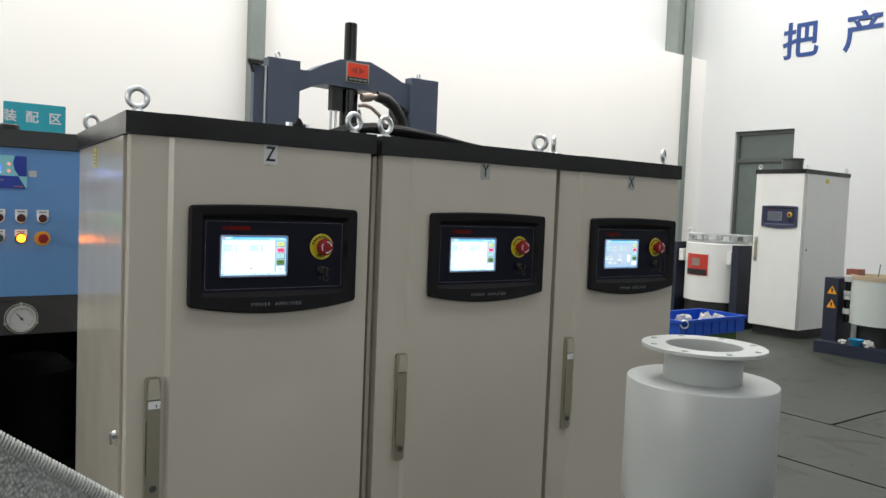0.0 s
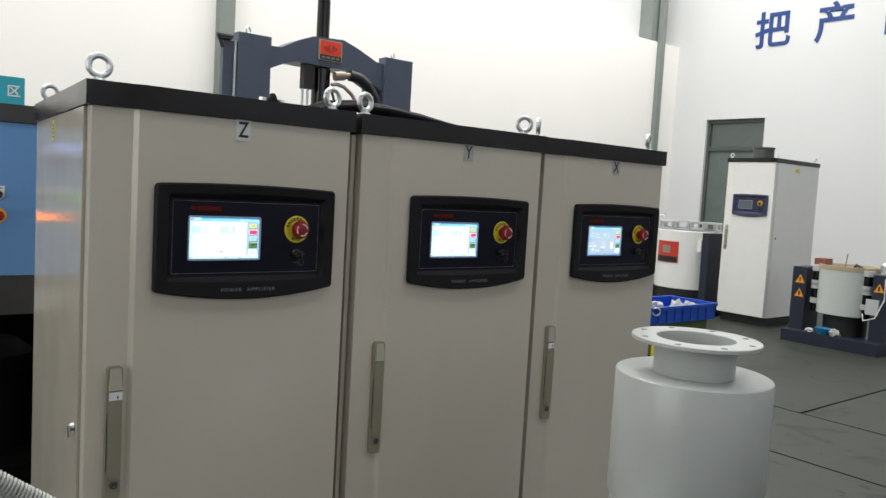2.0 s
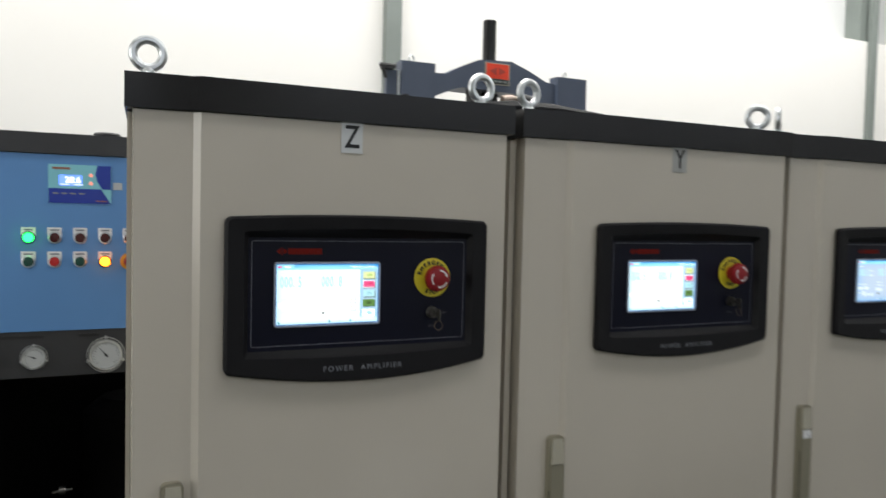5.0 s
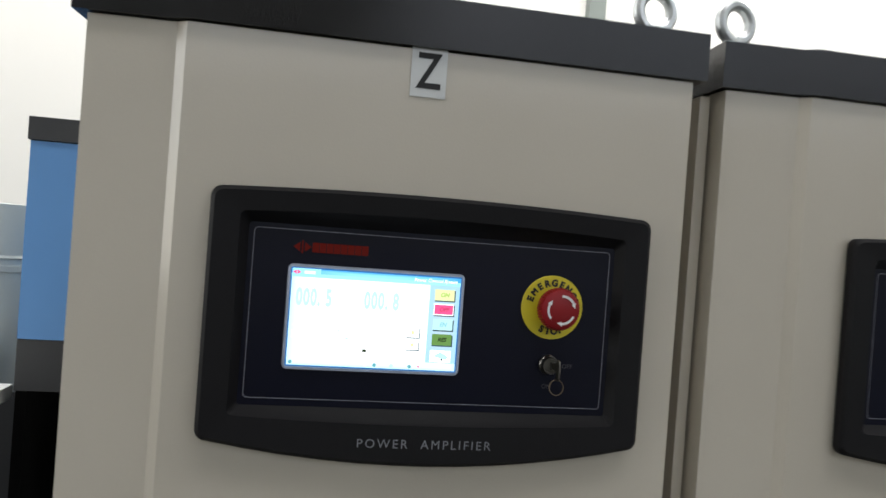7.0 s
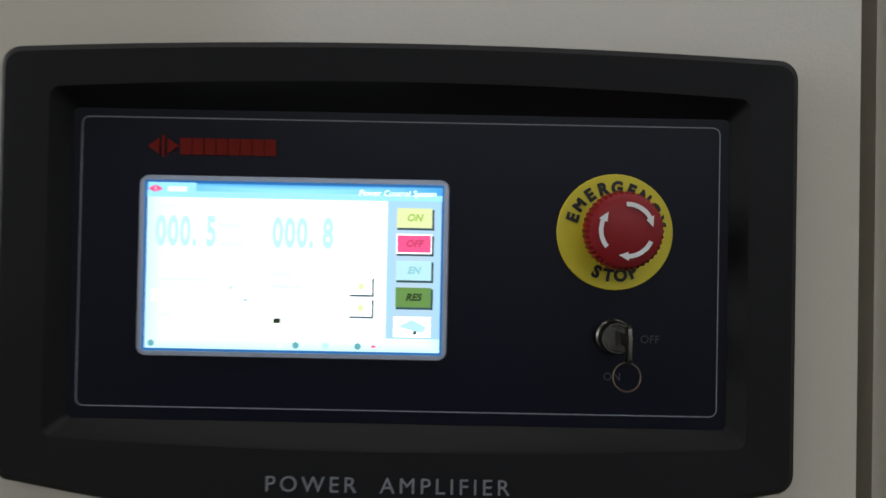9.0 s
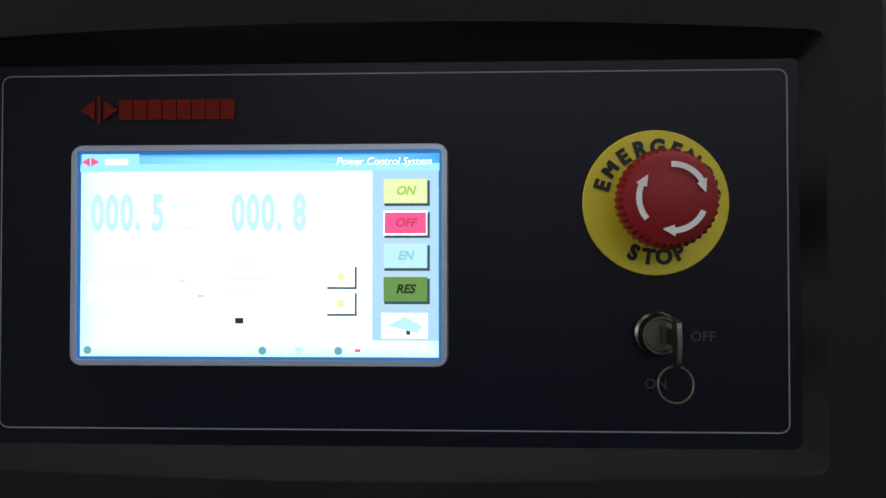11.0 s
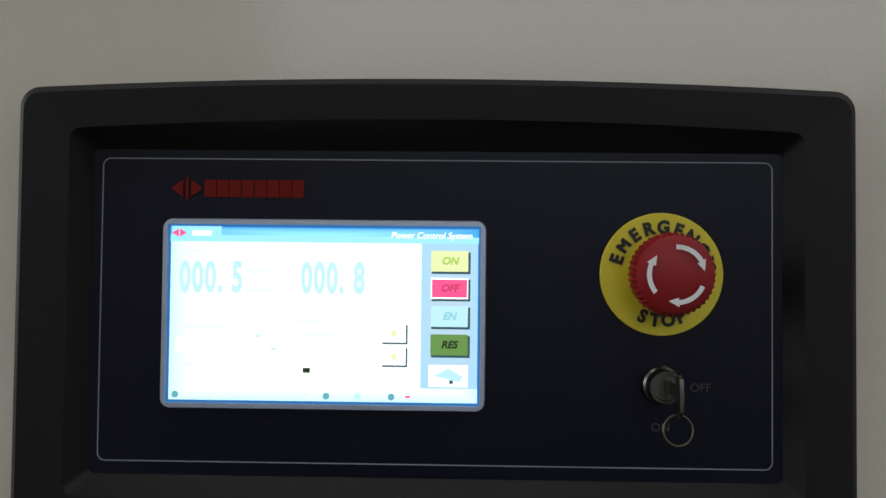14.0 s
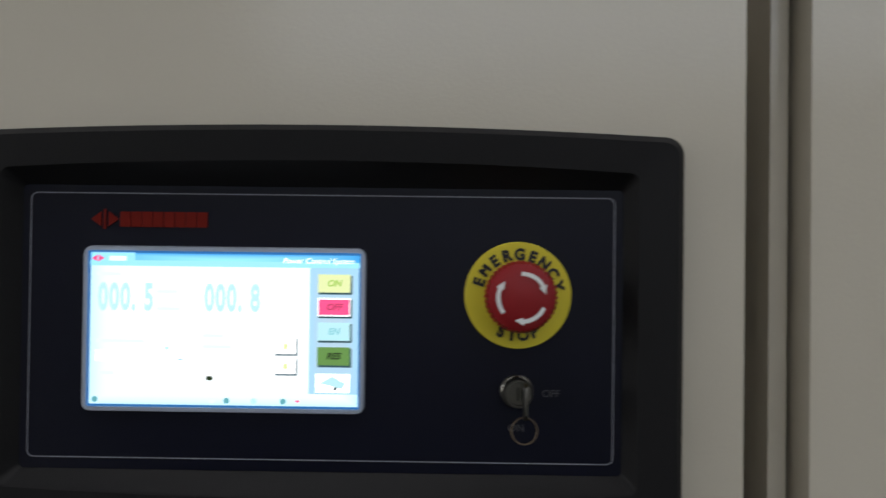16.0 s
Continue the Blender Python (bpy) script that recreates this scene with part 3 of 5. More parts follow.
def door_handle_unit(cab, x, z0, z1, y, tag=""):
    """A long swing handle: a proud olive housing, a lever in it and a paler thumb grip at the top."""
    bm = B()
    slab(bm, rounded(x - 0.0155, x + 0.0145, z0 - 0.006, z1 + 0.003, 0.009), y - 0.013, y + 0.002)
    plate = part("handle_plate", bm, M["lever"], cab, "worn olive metal swing handle", 0.0015)
    bm = B()
    slab(bm, rounded(x - 0.0146, x - 0.0132, z0 + 0.055, z1 - 0.09, 0.0006), y - 0.0134, y - 0.010)
    part("recess", bm, M["dark"], plate)
    bm = B()
    slab(bm, rounded(x - 0.0125, x + 0.0136, z0 + 0.040, z1 - 0.046, 0.005, 0.0, 0.006), y - 0.0165, y - 0.010)
    part("lever", bm, M["lever"], plate, "", 0.0015)
    # the grip narrows and leans forward towards its top
    bm = B()
    grip = [(-0.0125, z1 - 0.044, 0.019), (0.0138, z1 - 0.044, 0.019), (0.0110, z1 - 0.002, 0.0145), (-0.0095, z1 - 0.002, 0.0145)]
    back = [bm.verts.new((x + gx, y - 0.010, gz)) for gx, gz, d in grip]
    fore = [bm.verts.new((x + gx * 0.95, y - d, gz)) for gx, gz, d in grip]
    bm.faces.new(fore)
    for k in range(4):
        bm.faces.new((back[k], back[(k + 1) % 4], fore[(k + 1) % 4], fore[k]))
    part("thumb_grip", bm, M["grip"], plate, "paler tapered thumb grip", 0.0012)
    bm = B()
    lathe(bm, [(0, 0), (0.0072, 0), (0.0072, 0.004), (0.005, 0.005), (0.0035, 0.0032), (0, 0.0032)], pose(x + 0.002, y - 0.0125, z0 + 0.025, 90, 0, 0), 20)
    part("lock_barrel", bm, M["pipe"], plate, "dull lock barrel")
    if tag:
        flat("sticker", x - 0.0118, x + 0.0132, z1 - 0.064, z1 - 0.0475, y - 0.0172, M["whiteink"], plate, "small white paper sticker")
        flat("print", x + 0.0035, x + 0.0058, z1 - 0.061, z1 - 0.055, y - 0.0176, M["ink"], plate)


def power_cabinet(m, letter, label, group, w=0.56, d=0.80, h=1.377, cap=0.046, coat="beige", px=0.15, pz=1.0525, hx=0.048, hz=(0.60, 0.872), page="page", live=True, capmat="cap", sticker=False, tag="", ex0=0.026, ex1=0.03, dl=0.006, turns=(0, 15), skew=0.063):
    cab = thing("power_cabinet", label, "cabinet", m, group)
    bm = B()
    box(bm, skew + 0.01, w - 0.012, 0.055, d - 0.012, 0.0, 0.09)
    part("plinth", bm, M["black"], cab, "black plinth", 0.003)
    bm = B()
    prism(bm, [(0.0, 0.048), (w, 0.048), (w, d), (skew, d)], 0.09, h - 0.002)
    part("body", bm, M[coat], cab, "", 0.004)
    bm = B()
    front = [(dl, 0.0125), (0.0805, 0.0080), (0.0895, 0.0), (w - 0.006, 0.0), (w - 0.006, 0.044), (dl, 0.044)]
    prism(bm, front, 0.10, h - 0.0012)
    leafd = part("door", bm, M[coat], cab, "enamelled sheet-steel door with a folded facet", 0.0040)
    bm = B()
    prism(bm, plan(w, d, 0.006, skew), h, h + cap)
    part("cap", bm, M[capmat], cab, "matt black textured top cover", 0.004)
    for k, (ex, ey, tn) in enumerate(((ex0, 0.046, turns[0]), (w - ex1, 0.045, turns[1]), (skew + 0.022, d - 0.045, 8), (w - 0.03, d - 0.035, 60))):
        bm = B()
        eyebolt(bm, ex, ey, h + cap - 0.001, tn, 0.9)
        part("eyebolt", bm, M["chrome"], cab, "galvanised lifting eye")
    operator_panel(cab, px, pz, -0.003, page, live, plastic="plastic" if live else "navyplastic", film="film" if live else "navyfilm", caption=live)
    door_handle_unit(cab, hx, hz[0], hz[1], 0.0118, tag)
    # quarter-turn latch on the side
    bm = B()
    lathe(bm, [(0, 0.008), (0.006, 0.0075), (0.008, 0.005), (0.0085, 0.0)], pose(0.0, 0.073, 0.742, 0, -90, 0), 18)
    box(bm, -0.0105, -0.006, 0.0685, 0.0775, 0.722, 0.746)
    part("side_latch", bm, M["chrome"], cab)
    if sticker:
        bm = B()
        lean = skew / (d - 0.048)

        def on_side(y, out):
            return lean * (y - 0.048) - out
        prism(bm, [(on_side(0.445, 0.0012), 0.445), (on_side(0.445 + 0.036, 0.0012), 0.445 + 0.036), (on_side(0.445 + 0.036, -0.002), 0.445 + 0.036), (on_side(0.445, -0.002), 0.445)], 1.318, 1.366)
        tag = part("warning_sticker", bm, M["sticker"], cab, "small yellow warning sticker")
        bm = B()
        for k in range(4):
            prism(bm, [(on_side(0.445 + 0.008, 0.0016), 0.445 + 0.008), (on_side(0.445 + 0.028, 0.0016), 0.445 + 0.028), (on_side(0.445 + 0.028, 0.0), 0.445 + 0.028), (on_side(0.445 + 0.008, 0.0), 0.445 + 0.008)], 1.326 + 0.009 * k, 1.329 + 0.009 * k)
        part("print_lines", bm, M["ink"], tag)
    if letter:
        lx = px + 0.1440
        # same silver label on all; Z's sheen is put into a paler colour
        flat("letter_plate", lx - 0.0165, lx + 0.0165, 1.3325, 1.3768, -0.0012, M["plate" if letter == "Z" else "plate_no_sheen"], cab, "small silver letter plate")
        words("letter", letter, 0.046, pose(lx, -0.0016, 1.3547), M["ink"], cab, depth=0, wide=0.76, bold=0.0007)
    return cab


M["sticker"] = paint("yellow_sticker", (0.62, 0.52, 0.10), 0.5)
# the letter plate's silver as it looks without sheen, painted darker
M["plate_no_sheen"] = paint("silver_label_no_sheen", (0.36, 0.36, 0.34), 0.5, metal=0.1)
M["plate"] = paint("silver_label", (0.58, 0.59, 0.58), 0.4, metal=0.1)
M["navyplastic"] = paint("navy_moulded_plastic", (0.03, 0.035, 0.075), 0.45)
M["navyfilm"] = paint("navy_panel_foil", (0.02, 0.026, 0.06), 0.3)
GROUP = "power cabinets in a row"
power_cabinet(pose(-0.008, 0, 0), "Z", "beige steel power cabinet with black cap, lettered Z", GROUP, w=0.569, px=0.158, hx=0.0565, hz=(0.612, 0.872), sticker=True, tag="paper", turns=(-4, 6))
power_cabinet(pose(0.5965, 0, 0), "Y", "beige steel power cabinet with black cap, lettered Y", GROUP, w=0.597, px=0.1770, hx=0.0720, dl=0.0015, ex1=0.036, turns=(10, -38))
power_cabinet(pose(1.2095, 0, 0), "X", "beige steel power cabinet with black cap, lettered X", GROUP, w=0.5525, px=0.166, hx=0.067, page="grey", ex0=0.006, tag="paper", turns=(42, 26))
# filler posts between the cabinets
for x0, x1, y0 in ((0.5835, 0.5945, 0.036), (1.1955, 1.2075, 0.10)):
    bm = B()
    box(bm, x0, x1, y0, 0.55, 0.0, 1.372)
    tagged(part("filler_post", bm, M["beige"], None, "", 0.003), "beige sheet-steel filler post between two cabinets", "filler", kind="structure")

# dark box added in place of the shade deep in the gap
bm = B()
box(bm, 0.5625, 0.583, 0.30, 0.54, 0.0, 1.37)
tagged(part("gap_shade_strip", bm, M["dark"], None, "", 0.002), "added dark strip standing for the shade deep between two cabinets", "filler", kind="structure")

# ---- concrete bays of the floor ----
floor_ob = bpy.data.objects["floor"]
XS, YS = (X0, -1.2, 3.45, 4.35, 7.9, X1), (Y0, -4.2, 0.7, 5.2, Y1)
for i in range(len(XS) - 1):
    for j in range(len(YS) - 1):
        if j == 1 and i == 2:
            spans = [(YS[1], YS[3])]
        elif j == 2 and i == 2:
            continue
        else:
            spans = [(YS[j], YS[j + 1])]
        for r, q in spans:
            bm = B()
            box(bm, XS[i] + 0.009, XS[i + 1] - 0.009, r + 0.009, q - 0.009, -0.012, 0.0)
            # worn arrises
            bmesh.ops.subdivide_edges(bm, edges=[e for e in bm.edges if e.calc_length() > 0.5], cuts=24)
            for v in bm.verts:
                n = noise.noise(v.co * 3.0) * 0.006
                if abs(v.co.x - XS[i]) < 0.01 or abs(v.co.x - XS[i + 1]) < 0.01:
                    v.co.x += n
                if abs(v.co.y - r) < 0.01 or abs(v.co.y - q) < 0.01:
                    v.co.y += n
            part("slab", bm, M["floor"], floor_ob)

# ---- white cabinet by the far wall ----
white_cab = power_cabinet(pose(7.40, 3.205, 0, 0, 0, -90), "", "tall white steel power cabinet with a dark cap, switched off", "", w=0.565, d=0.95, h=1.757, cap=0.045, coat="white", px=0.145, pz=1.222, hx=0.05, hz=(0.80, 1.06), page="dim", live=False, capmat="cap", skew=0.024)

bm = B()
box(bm, 0.5655, 0.5672, 0.42, 0.50, 1.67, 1.715)
part("warning_sticker", bm, M["sticker"], white_cab, "small yellow warning sticker")
bm = B()
lathe(bm, [(0, 0), (0.012, 0), (0.012, 0.003), (0, 0.004)], pose(0.565, 0.11, 0.95, 0, 90, 0), 14)
part("side_screw", bm, M["pipe"], white_cab)

vent = thing("exhaust_duct", "short dark exhaust duct on the white cabinet's top", "duct", pose(7.9, 3.07, 1.8015))
bm = B()
lathe(bm, [(0.0, 0), (0.130, 0), (0.130, 0.012), (0.113, 0.016), (0.113, 0.13), (0.121, 0.135), (0.121, 0.15), (0.105, 0.15), (0.105, 0.02)], None, 36)
part("duct_ring", bm, M["pipe"], vent)

# ---- blue chiller ----
M["chill_black"] = paint("charcoal_sheet", (0.030, 0.031, 0.033), 0.5, vary=0.2)
# near-zero black that paints in the deep shade of open interiors
M["shade_black"] = paint("interior_shade_black", (0.0015, 0.0015, 0.0015), 0.8, vary=0.3, spec=0.1)
M["sensorbrown"] = paint("brown_print", (0.30, 0.12, 0.08), 0.5)
M["dial"] = paint("white_dial", (0.46, 0.48, 0.48), 0.4)
M["darkred"] = paint("dark_red_lens", (0.055, 0.008, 0.008), 0.2)
M["redlens"] = paint("red_lens", (0.45, 0.02, 0.02), 0.25)
M["greenlens"] = paint("dark_green_lens", (0.01, 0.06, 0.045), 0.25)
M["cyan"] = paint("pale_cyan_foil", (0.22, 0.55, 0.62), 0.35)
M["deepblue"] = paint("deep_blue_foil", (0.01, 0.035, 0.30), 0.35)
M["amberplate"] = paint("amber_plate", (0.75, 0.33, 0.02), 0.45)
G_GREEN, G_AMBER, G_LCD = glow("green_lamp", (0.015, 1.0, 0.11), 6.0), glow("amber_lamp", (1.0, 0.19, 0.008), 11.0), glow("blue_lcd", (0.10, 0.19, 1.0), 2.6)


def dial(parent, x, z, r, y, angle, flange):
    """A round pressure gauge with a chrome rim, scale and needle."""
    f = pose(x, y, z, 90, 0, 0)
    bm = B()
    lathe(bm, [(0, 0), (r * 1.02, 0), (r * 1.02, 0.012), (r, 0.016), (r * 0.88, 0.016), (r * 0.86, 0.011), (0, 0.011)], f, 40)
    g = part("gauge", bm, M["chrome"], parent, "chrome-rimmed pressure gauge with a white dial")
    bm = B()
    lathe(bm, [(0, 0.0112), (r * 0.86, 0.0112), (r * 0.86, 0.0120), (0, 0.0120)], f, 36)
    part("dial", bm, M["dial"], g)
    bm = B()
    for k in range(21):
        a = radians(225 - 270 * k / 20)
        m = pose(x, y - 0.0124, z, 0, -math.degrees(a), 0)
        ln = 0.16 if k % 5 == 0 else 0.09
        vs = [bm.verts.new(m @ Vector((r * u, 0, r * w))) for u, w in ((0.78 - ln, -0.012), (0.78, -0.012), (0.78, 0.012), (0.78 - ln, 0.012))]
        bm.faces.new(vs)
    part("scale", bm, M["ink"], g)
    bm = B()
    m = pose(x, y - 0.0130, z, 0, -angle, 0)
    vs = [bm.verts.new(m @ Vector((r * u, 0, r * w))) for u, w in ((-0.18, -0.05), (0.62, -0.012), (0.62, 0.012), (-0.18, 0.05))]
    bm.faces.new(vs)
    lathe(bm, [(0, 0.0150), (r * 0.09, 0.0145), (r * 0.09, 0.0125)], f, 14)
    part("needle", bm, M["ink"], g)
    if flange:
        bm = B()
        torus(bm, r * 1.13, r * 0.035, pose(x, y - 0.004, z, 90, 0, 0), 30, 6)
        for a in (90, 200, 340):
            m = pose(x + r * 1.13 * math.cos(radians(a)), y - 0.001, z + r * 1.13 * math.sin(radians(a)), 90, 0, 0)
            lathe(bm, [(0, 0.006), (r * 0.1, 0.005), (r * 0.12, 0.0)], m, 10)
        part("flange_ring", bm, M["chrome"], g)


def pilot(parent, x, z, y, material, lamp):
    """A 22 mm pilot lamp or push button under its white tag."""
    f = pose(x, y, z, 90, 0, 0)
    bm = B()
    slab(bm, rounded(x - 0.0205, x + 0.0205, z + 0.006, z + 0.032, 0.002), y - 0.003, y)
    tag = part("tag", bm, M["whiteink"], parent, "small white legend tag")
    bm = B()
    box(bm, x - 0.013, x + 0.013, y - 0.0034, y - 0.003, z + 0.0215, z + 0.0265)
    part("tag_print", bm, M["dimprint"], tag)
    bm = B()
    lathe(bm, [(0.0195, 0), (0.0195, 0.005), (0.0165, 0.008), (0.0150, 0.008)], f, 24)
    rim = part("lamp_rim", bm, M["chrome"] if not lamp else M["dark"], parent)
    bm = B()
    top = 0.018 if lamp else 0.011
    lathe(bm, [(0.0150, 0.004), (0.0150, top - 0.003), (0.0125, top), (0, top + 0.001)], f, 24)
    part("lens", bm, material, rim)


ch = thing("chiller", "blue and black water chiller with gauges and lit pilot lamps", "chiller", pose(0, 1.64, 0))
bm = B()
box(bm, -0.56, 0.42, 0.0, 0.9, 0.852, 1.41)
part("body", bm, M["blue"], ch, "blue enamelled control housing", 0.005)
bm = B()
box(bm, -0.565, 0.425, -0.012, 0.91, 1.412, 1.476)
part("lid", bm, M["chill_black"], ch, "charcoal sheet lid", 0.006)
bm = B()
lathe(bm, [(0, 0), (0.040, 0), (0.040, 0.040), (0.051, 0.044), (0.051, 0.062), (0.046, 0.068), (0, 0.068)], pose(0.045, 0.66, 1.4755), 28)
part("filler_cap", bm, M["black"], ch, "round black filler cap")
bm = B()
tube(bm, [(0.085, 0.66, 1.5050), (0.15, 0.67, 1.4990), (0.22, 0.68, 1.4940), (0.29, 0.69, 1.4880), (0.36, 0.70, 1.4865)], 0.0105, 10)
part("hose", bm, M["rubber"], ch, "black hose lying on the lid")
bm = B()
box(bm, -0.56, 0.42, 0.004, 0.06, 0.705, 0.850)
strip = part("gauge_strip", bm, M["chill_black"], ch, "charcoal gauge strip", 0.003)
for x0, x1 in ((-0.28, -0.16), (-0.06, 0.0), (-0.42, -0.33)):
    bm = B()
    box(bm, x0, x1, 0.0015, 0.004, 0.829, 0.838)
    part("legend_strip", bm, M["black"], strip)
# open bay under the strip: back, sides, floor; its shade is painted near-black
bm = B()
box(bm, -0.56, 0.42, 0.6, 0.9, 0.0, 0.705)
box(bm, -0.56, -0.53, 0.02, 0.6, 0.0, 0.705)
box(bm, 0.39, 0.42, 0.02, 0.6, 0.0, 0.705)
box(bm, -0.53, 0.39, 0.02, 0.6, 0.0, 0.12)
part("base_frame", bm, M["shade_black"], ch, "open base frame, near-black to stand for shade")
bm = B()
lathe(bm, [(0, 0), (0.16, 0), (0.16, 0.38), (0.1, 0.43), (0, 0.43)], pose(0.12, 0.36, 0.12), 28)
part("tank", bm, M["shade_black"], ch, "pump tank with its shade put into a near-black colour")
for x, z in ((-0.107, 0.314),):
    bm = B()
    tube(bm, [(x - 0.03, 0.06, z - 0.004), (x + 0.03, 0.055, z + 0.003)], 0.005)
    lathe(bm, [(0.014, -0.01), (0.014, 0.01)], pose(x, 0.058, z, 0, 90, 0), 12)
    part("pipe_fitting", bm, M["lockmetal"], ch, "small metal hose fitting")
bm = B()
for k in range(3):
    tube(bm, [(-0.42, 0.08, 0.63 + 0.028 * k), (-0.35, 0.05, 0.655 + 0.03 * k)], 0.009)
part("hoses", bm, M["bezel"], ch, "pale banded hoses")
dial(strip, -0.323, 0.771, 0.032, 0.004, 95, True)
dial(strip, -0.187, 0.770, 0.034, 0.004, 160, True)
dial(strip, 0.021, 0.767, 0.050, 0.004, 130, True)
cols = (-0.202, -0.129, -0.056, 0.017, 0.090)
for k, x in enumerate(cols):
    pilot(ch, x, 1.148, 0.0, G_GREEN if k == 0 else M["darkred"], k == 0)
for k, (x, mat) in enumerate(zip(cols[:4], (M["greenlens"], M["redlens"], M["greenlens"], G_AMBER))):
    pilot(ch, x, 1.072, 0.0, mat, k == 3)
bm = B()
lathe(bm, [(0, 0.0), (0.0275, 0.0), (0.0275, 0.003), (0.0, 0.003)], pose(0.090, 0.0, 1.072, 90, 0, 0), 36)
part("stop_plate", bm, M["amberplate"], ch, "round amber plate")
bm = B()
lathe(bm, [(0.012, 0.003), (0.012, 0.014), (0.0175, 0.017), (0.0175, 0.026), (0.013, 0.030), (0, 0.031)], pose(0.090, 0.0, 1.072, 90, 0, 0), 32)
part("stop_button", bm, M["red"], ch, "red mushroom button")
# controller: pale cyan foil with a deep blue sweep
bm = B()
slab(bm, rounded(-0.147, 0.035, 1.257, 1.380, 0.004), -0.004, 0.0)
ctl = part("controller", bm, M["cyan"], ch, "cyan and deep blue temperature controller")
bm = B()
slab(bm, [(-0.146, 1.2575), (0.034, 1.2575), (0.005, 1.304), (-0.146, 1.304)], -0.0050, -0.0042)
slab(bm, [(0.034, 1.304), (0.034, 1.3795), (-0.006, 1.3795), (-0.012, 1.352), (-0.006, 1.328), (0.008, 1.304)], -0.0050, -0.0042)
part("blue_field", bm, M["deepblue"], ctl)
bm = B()
box(bm, -0.116, -0.052, -0.0052, -0.0042, 1.314, 1.346)
part("display", bm, G_LCD, ctl, "small blue lit display")
words("reading", "28.6", 0.026, pose(-0.077, -0.0054, 1.331), LCD["white"], ctl, depth=0, bold=0.0006)
bm = B()
for u in (-0.113, -0.075):
    box(bm, u, u + 0.026, -0.0054, -0.0052, 1.315, 1.319)
part("display_line", bm, LCD["faint"], ctl)
bm = B()
box(bm, -0.136, -0.085, -0.0052, -0.0042, 1.364, 1.371)
box(bm, -0.010, 0.022, -0.0058, -0.0050, 1.264, 1.268)
part("mark", bm, M["sensorbrown"], ctl)
bm = B()
for k in range(4):
    box(bm, -0.135 + 0.025 * k, -0.118 + 0.025 * k, -0.0056, -0.0050, 1.286, 1.291)
part("key_marks", bm, M["dimprint"], ctl)
for z in (1.348, 1.322):
    bm = B()
    lathe(bm, [(0, 0.003), (0.005, 0.002), (0.006, 0)], pose(-0.025, -0.004, z, 90, 0, 0), 14)
    part("led", bm, glow("small_led", (1.0, 0.35, 0.25), 1.0), ctl)
bm = B()
box(bm, 0.040, 0.068, -0.002, 0.0, 1.304, 1.327)
part("paper_tag", bm, M["dial"], ch, "crumpled pale paper tag", 0.0005)
bm = B()
for q in ([(-0.360, 1.332), (-0.338, 1.332), (-0.338, 1.391), (-0.360, 1.391)], [(-0.330, 1.330), (-0.283, 1.361), (-0.330, 1.392)]):
    slab(bm, q, -0.002, 0.0)
for q in ([(-0.390, 1.330), (-0.390, 1.392), (-0.437, 1.361)], [(-0.382, 1.332), (-0.368, 1.332), (-0.368, 1.391), (-0.382, 1.391)]):
    slab(bm, q, -0.002, 0.0)
part("emblem", bm, M["orange"], ch, "orange maker's emblem of plain shapes")

# ---- teal area sign ----
sg = thing("area_sign", "teal hanging area sign with white characters", "sign", pose(-0.015, 4.44, 0))
bm = B()
slab(bm, rounded(0.288, 0.675, 1.668, 1.857, 0.006), -0.012, 0.012)
part("board", bm, M["teal"], sg)
for chh, x in (("\u88c5", 0.325), ("\u914d", 0.462), ("\u533a", 0.607)):
    words("character", chh, 0.085, pose(x, -0.0135, 1.757), M["whiteink"], sg, depth=0.0005, bold=0.0015)
for x in (0.32, 0.59):
    bm = B()
    tube(bm, [(x, 0, 0.0), (x, 0, 1.67)], 0.015)
    lathe(bm, [(0, 0), (0.12, 0), (0.12, 0.012), (0, 0.02)], pose(x, 0, 0), 24)
    part("stand", bm, M["post"], sg, "thin steel stand")

# ---- slate-blue gantry behind the cabinets ----
pr = thing("shaker_gantry", "slate-blue steel gantry with a black piston rod", "gantry", pose(0, 4.64, 0))
for x0, x1, y0, y1, z1 in ((2.275, 2.57, 0.0, 0.12, 2.478), (3.75, 4.065, 0.0, 0.12, 2.49)):
    bm = B()
    box(bm, x0, x1, y0, y1, 0, z1)
    col = part("column", bm, M["navy"], pr, "", 0.008)
    bm = B()
    torus(bm, 0.03, 0.008, pose((x0 + x1) / 2 - 0.04, 0.06, z1 + 0.03, 90, 0, 30), 18, 6)
    part("lifting_eye", bm, M["chrome"], col)
bm = B()
box(bm, 2.165, 2.255, 0.05, 0.11, 0, 2.40)
part("guide_column", bm, M["navy"], pr, "", 0.006)
bm = B()
tube(bm, [(2.262, 0.03, 1.9), (2.262, 0.03, 2.40)], 0.012)
part("weld_seam", bm, M["chrome"], pr)
bm = B()
box(bm, 2.12, 2.22, 0.0, 0.08, 2.402, 2.420)
tube(bm, [(2.10, 0.03, 2.43), (2.235, 0.03, 2.43)], 0.018)
tube(bm, [(2.12, 0.03, 2.42), (2.15, 0.03, 2.33)], 0.016)
part("clamp", bm, M["black"], pr, "small black clamp")
bm = B()
slab(bm, [(2.57, 2.215), (2.72, 2.285), (2.83, 2.318), (3.42, 2.305), (3.60, 2.24), (3.75, 2.165), (3.75, 2.425), (3.66, 2.435), (3.48, 2.515), (3.30, 2.578), (2.99, 2.562), (2.84, 2.50), (2.68, 2.415), (2.57, 2.413)], 0.03, 0.29)
beam = part("beam", bm, M["navy"], pr, "arched slate-blue cross beam", 0.003)
beam.data.polygons.foreach_set("use_smooth", [False] * len(beam.data.polygons))
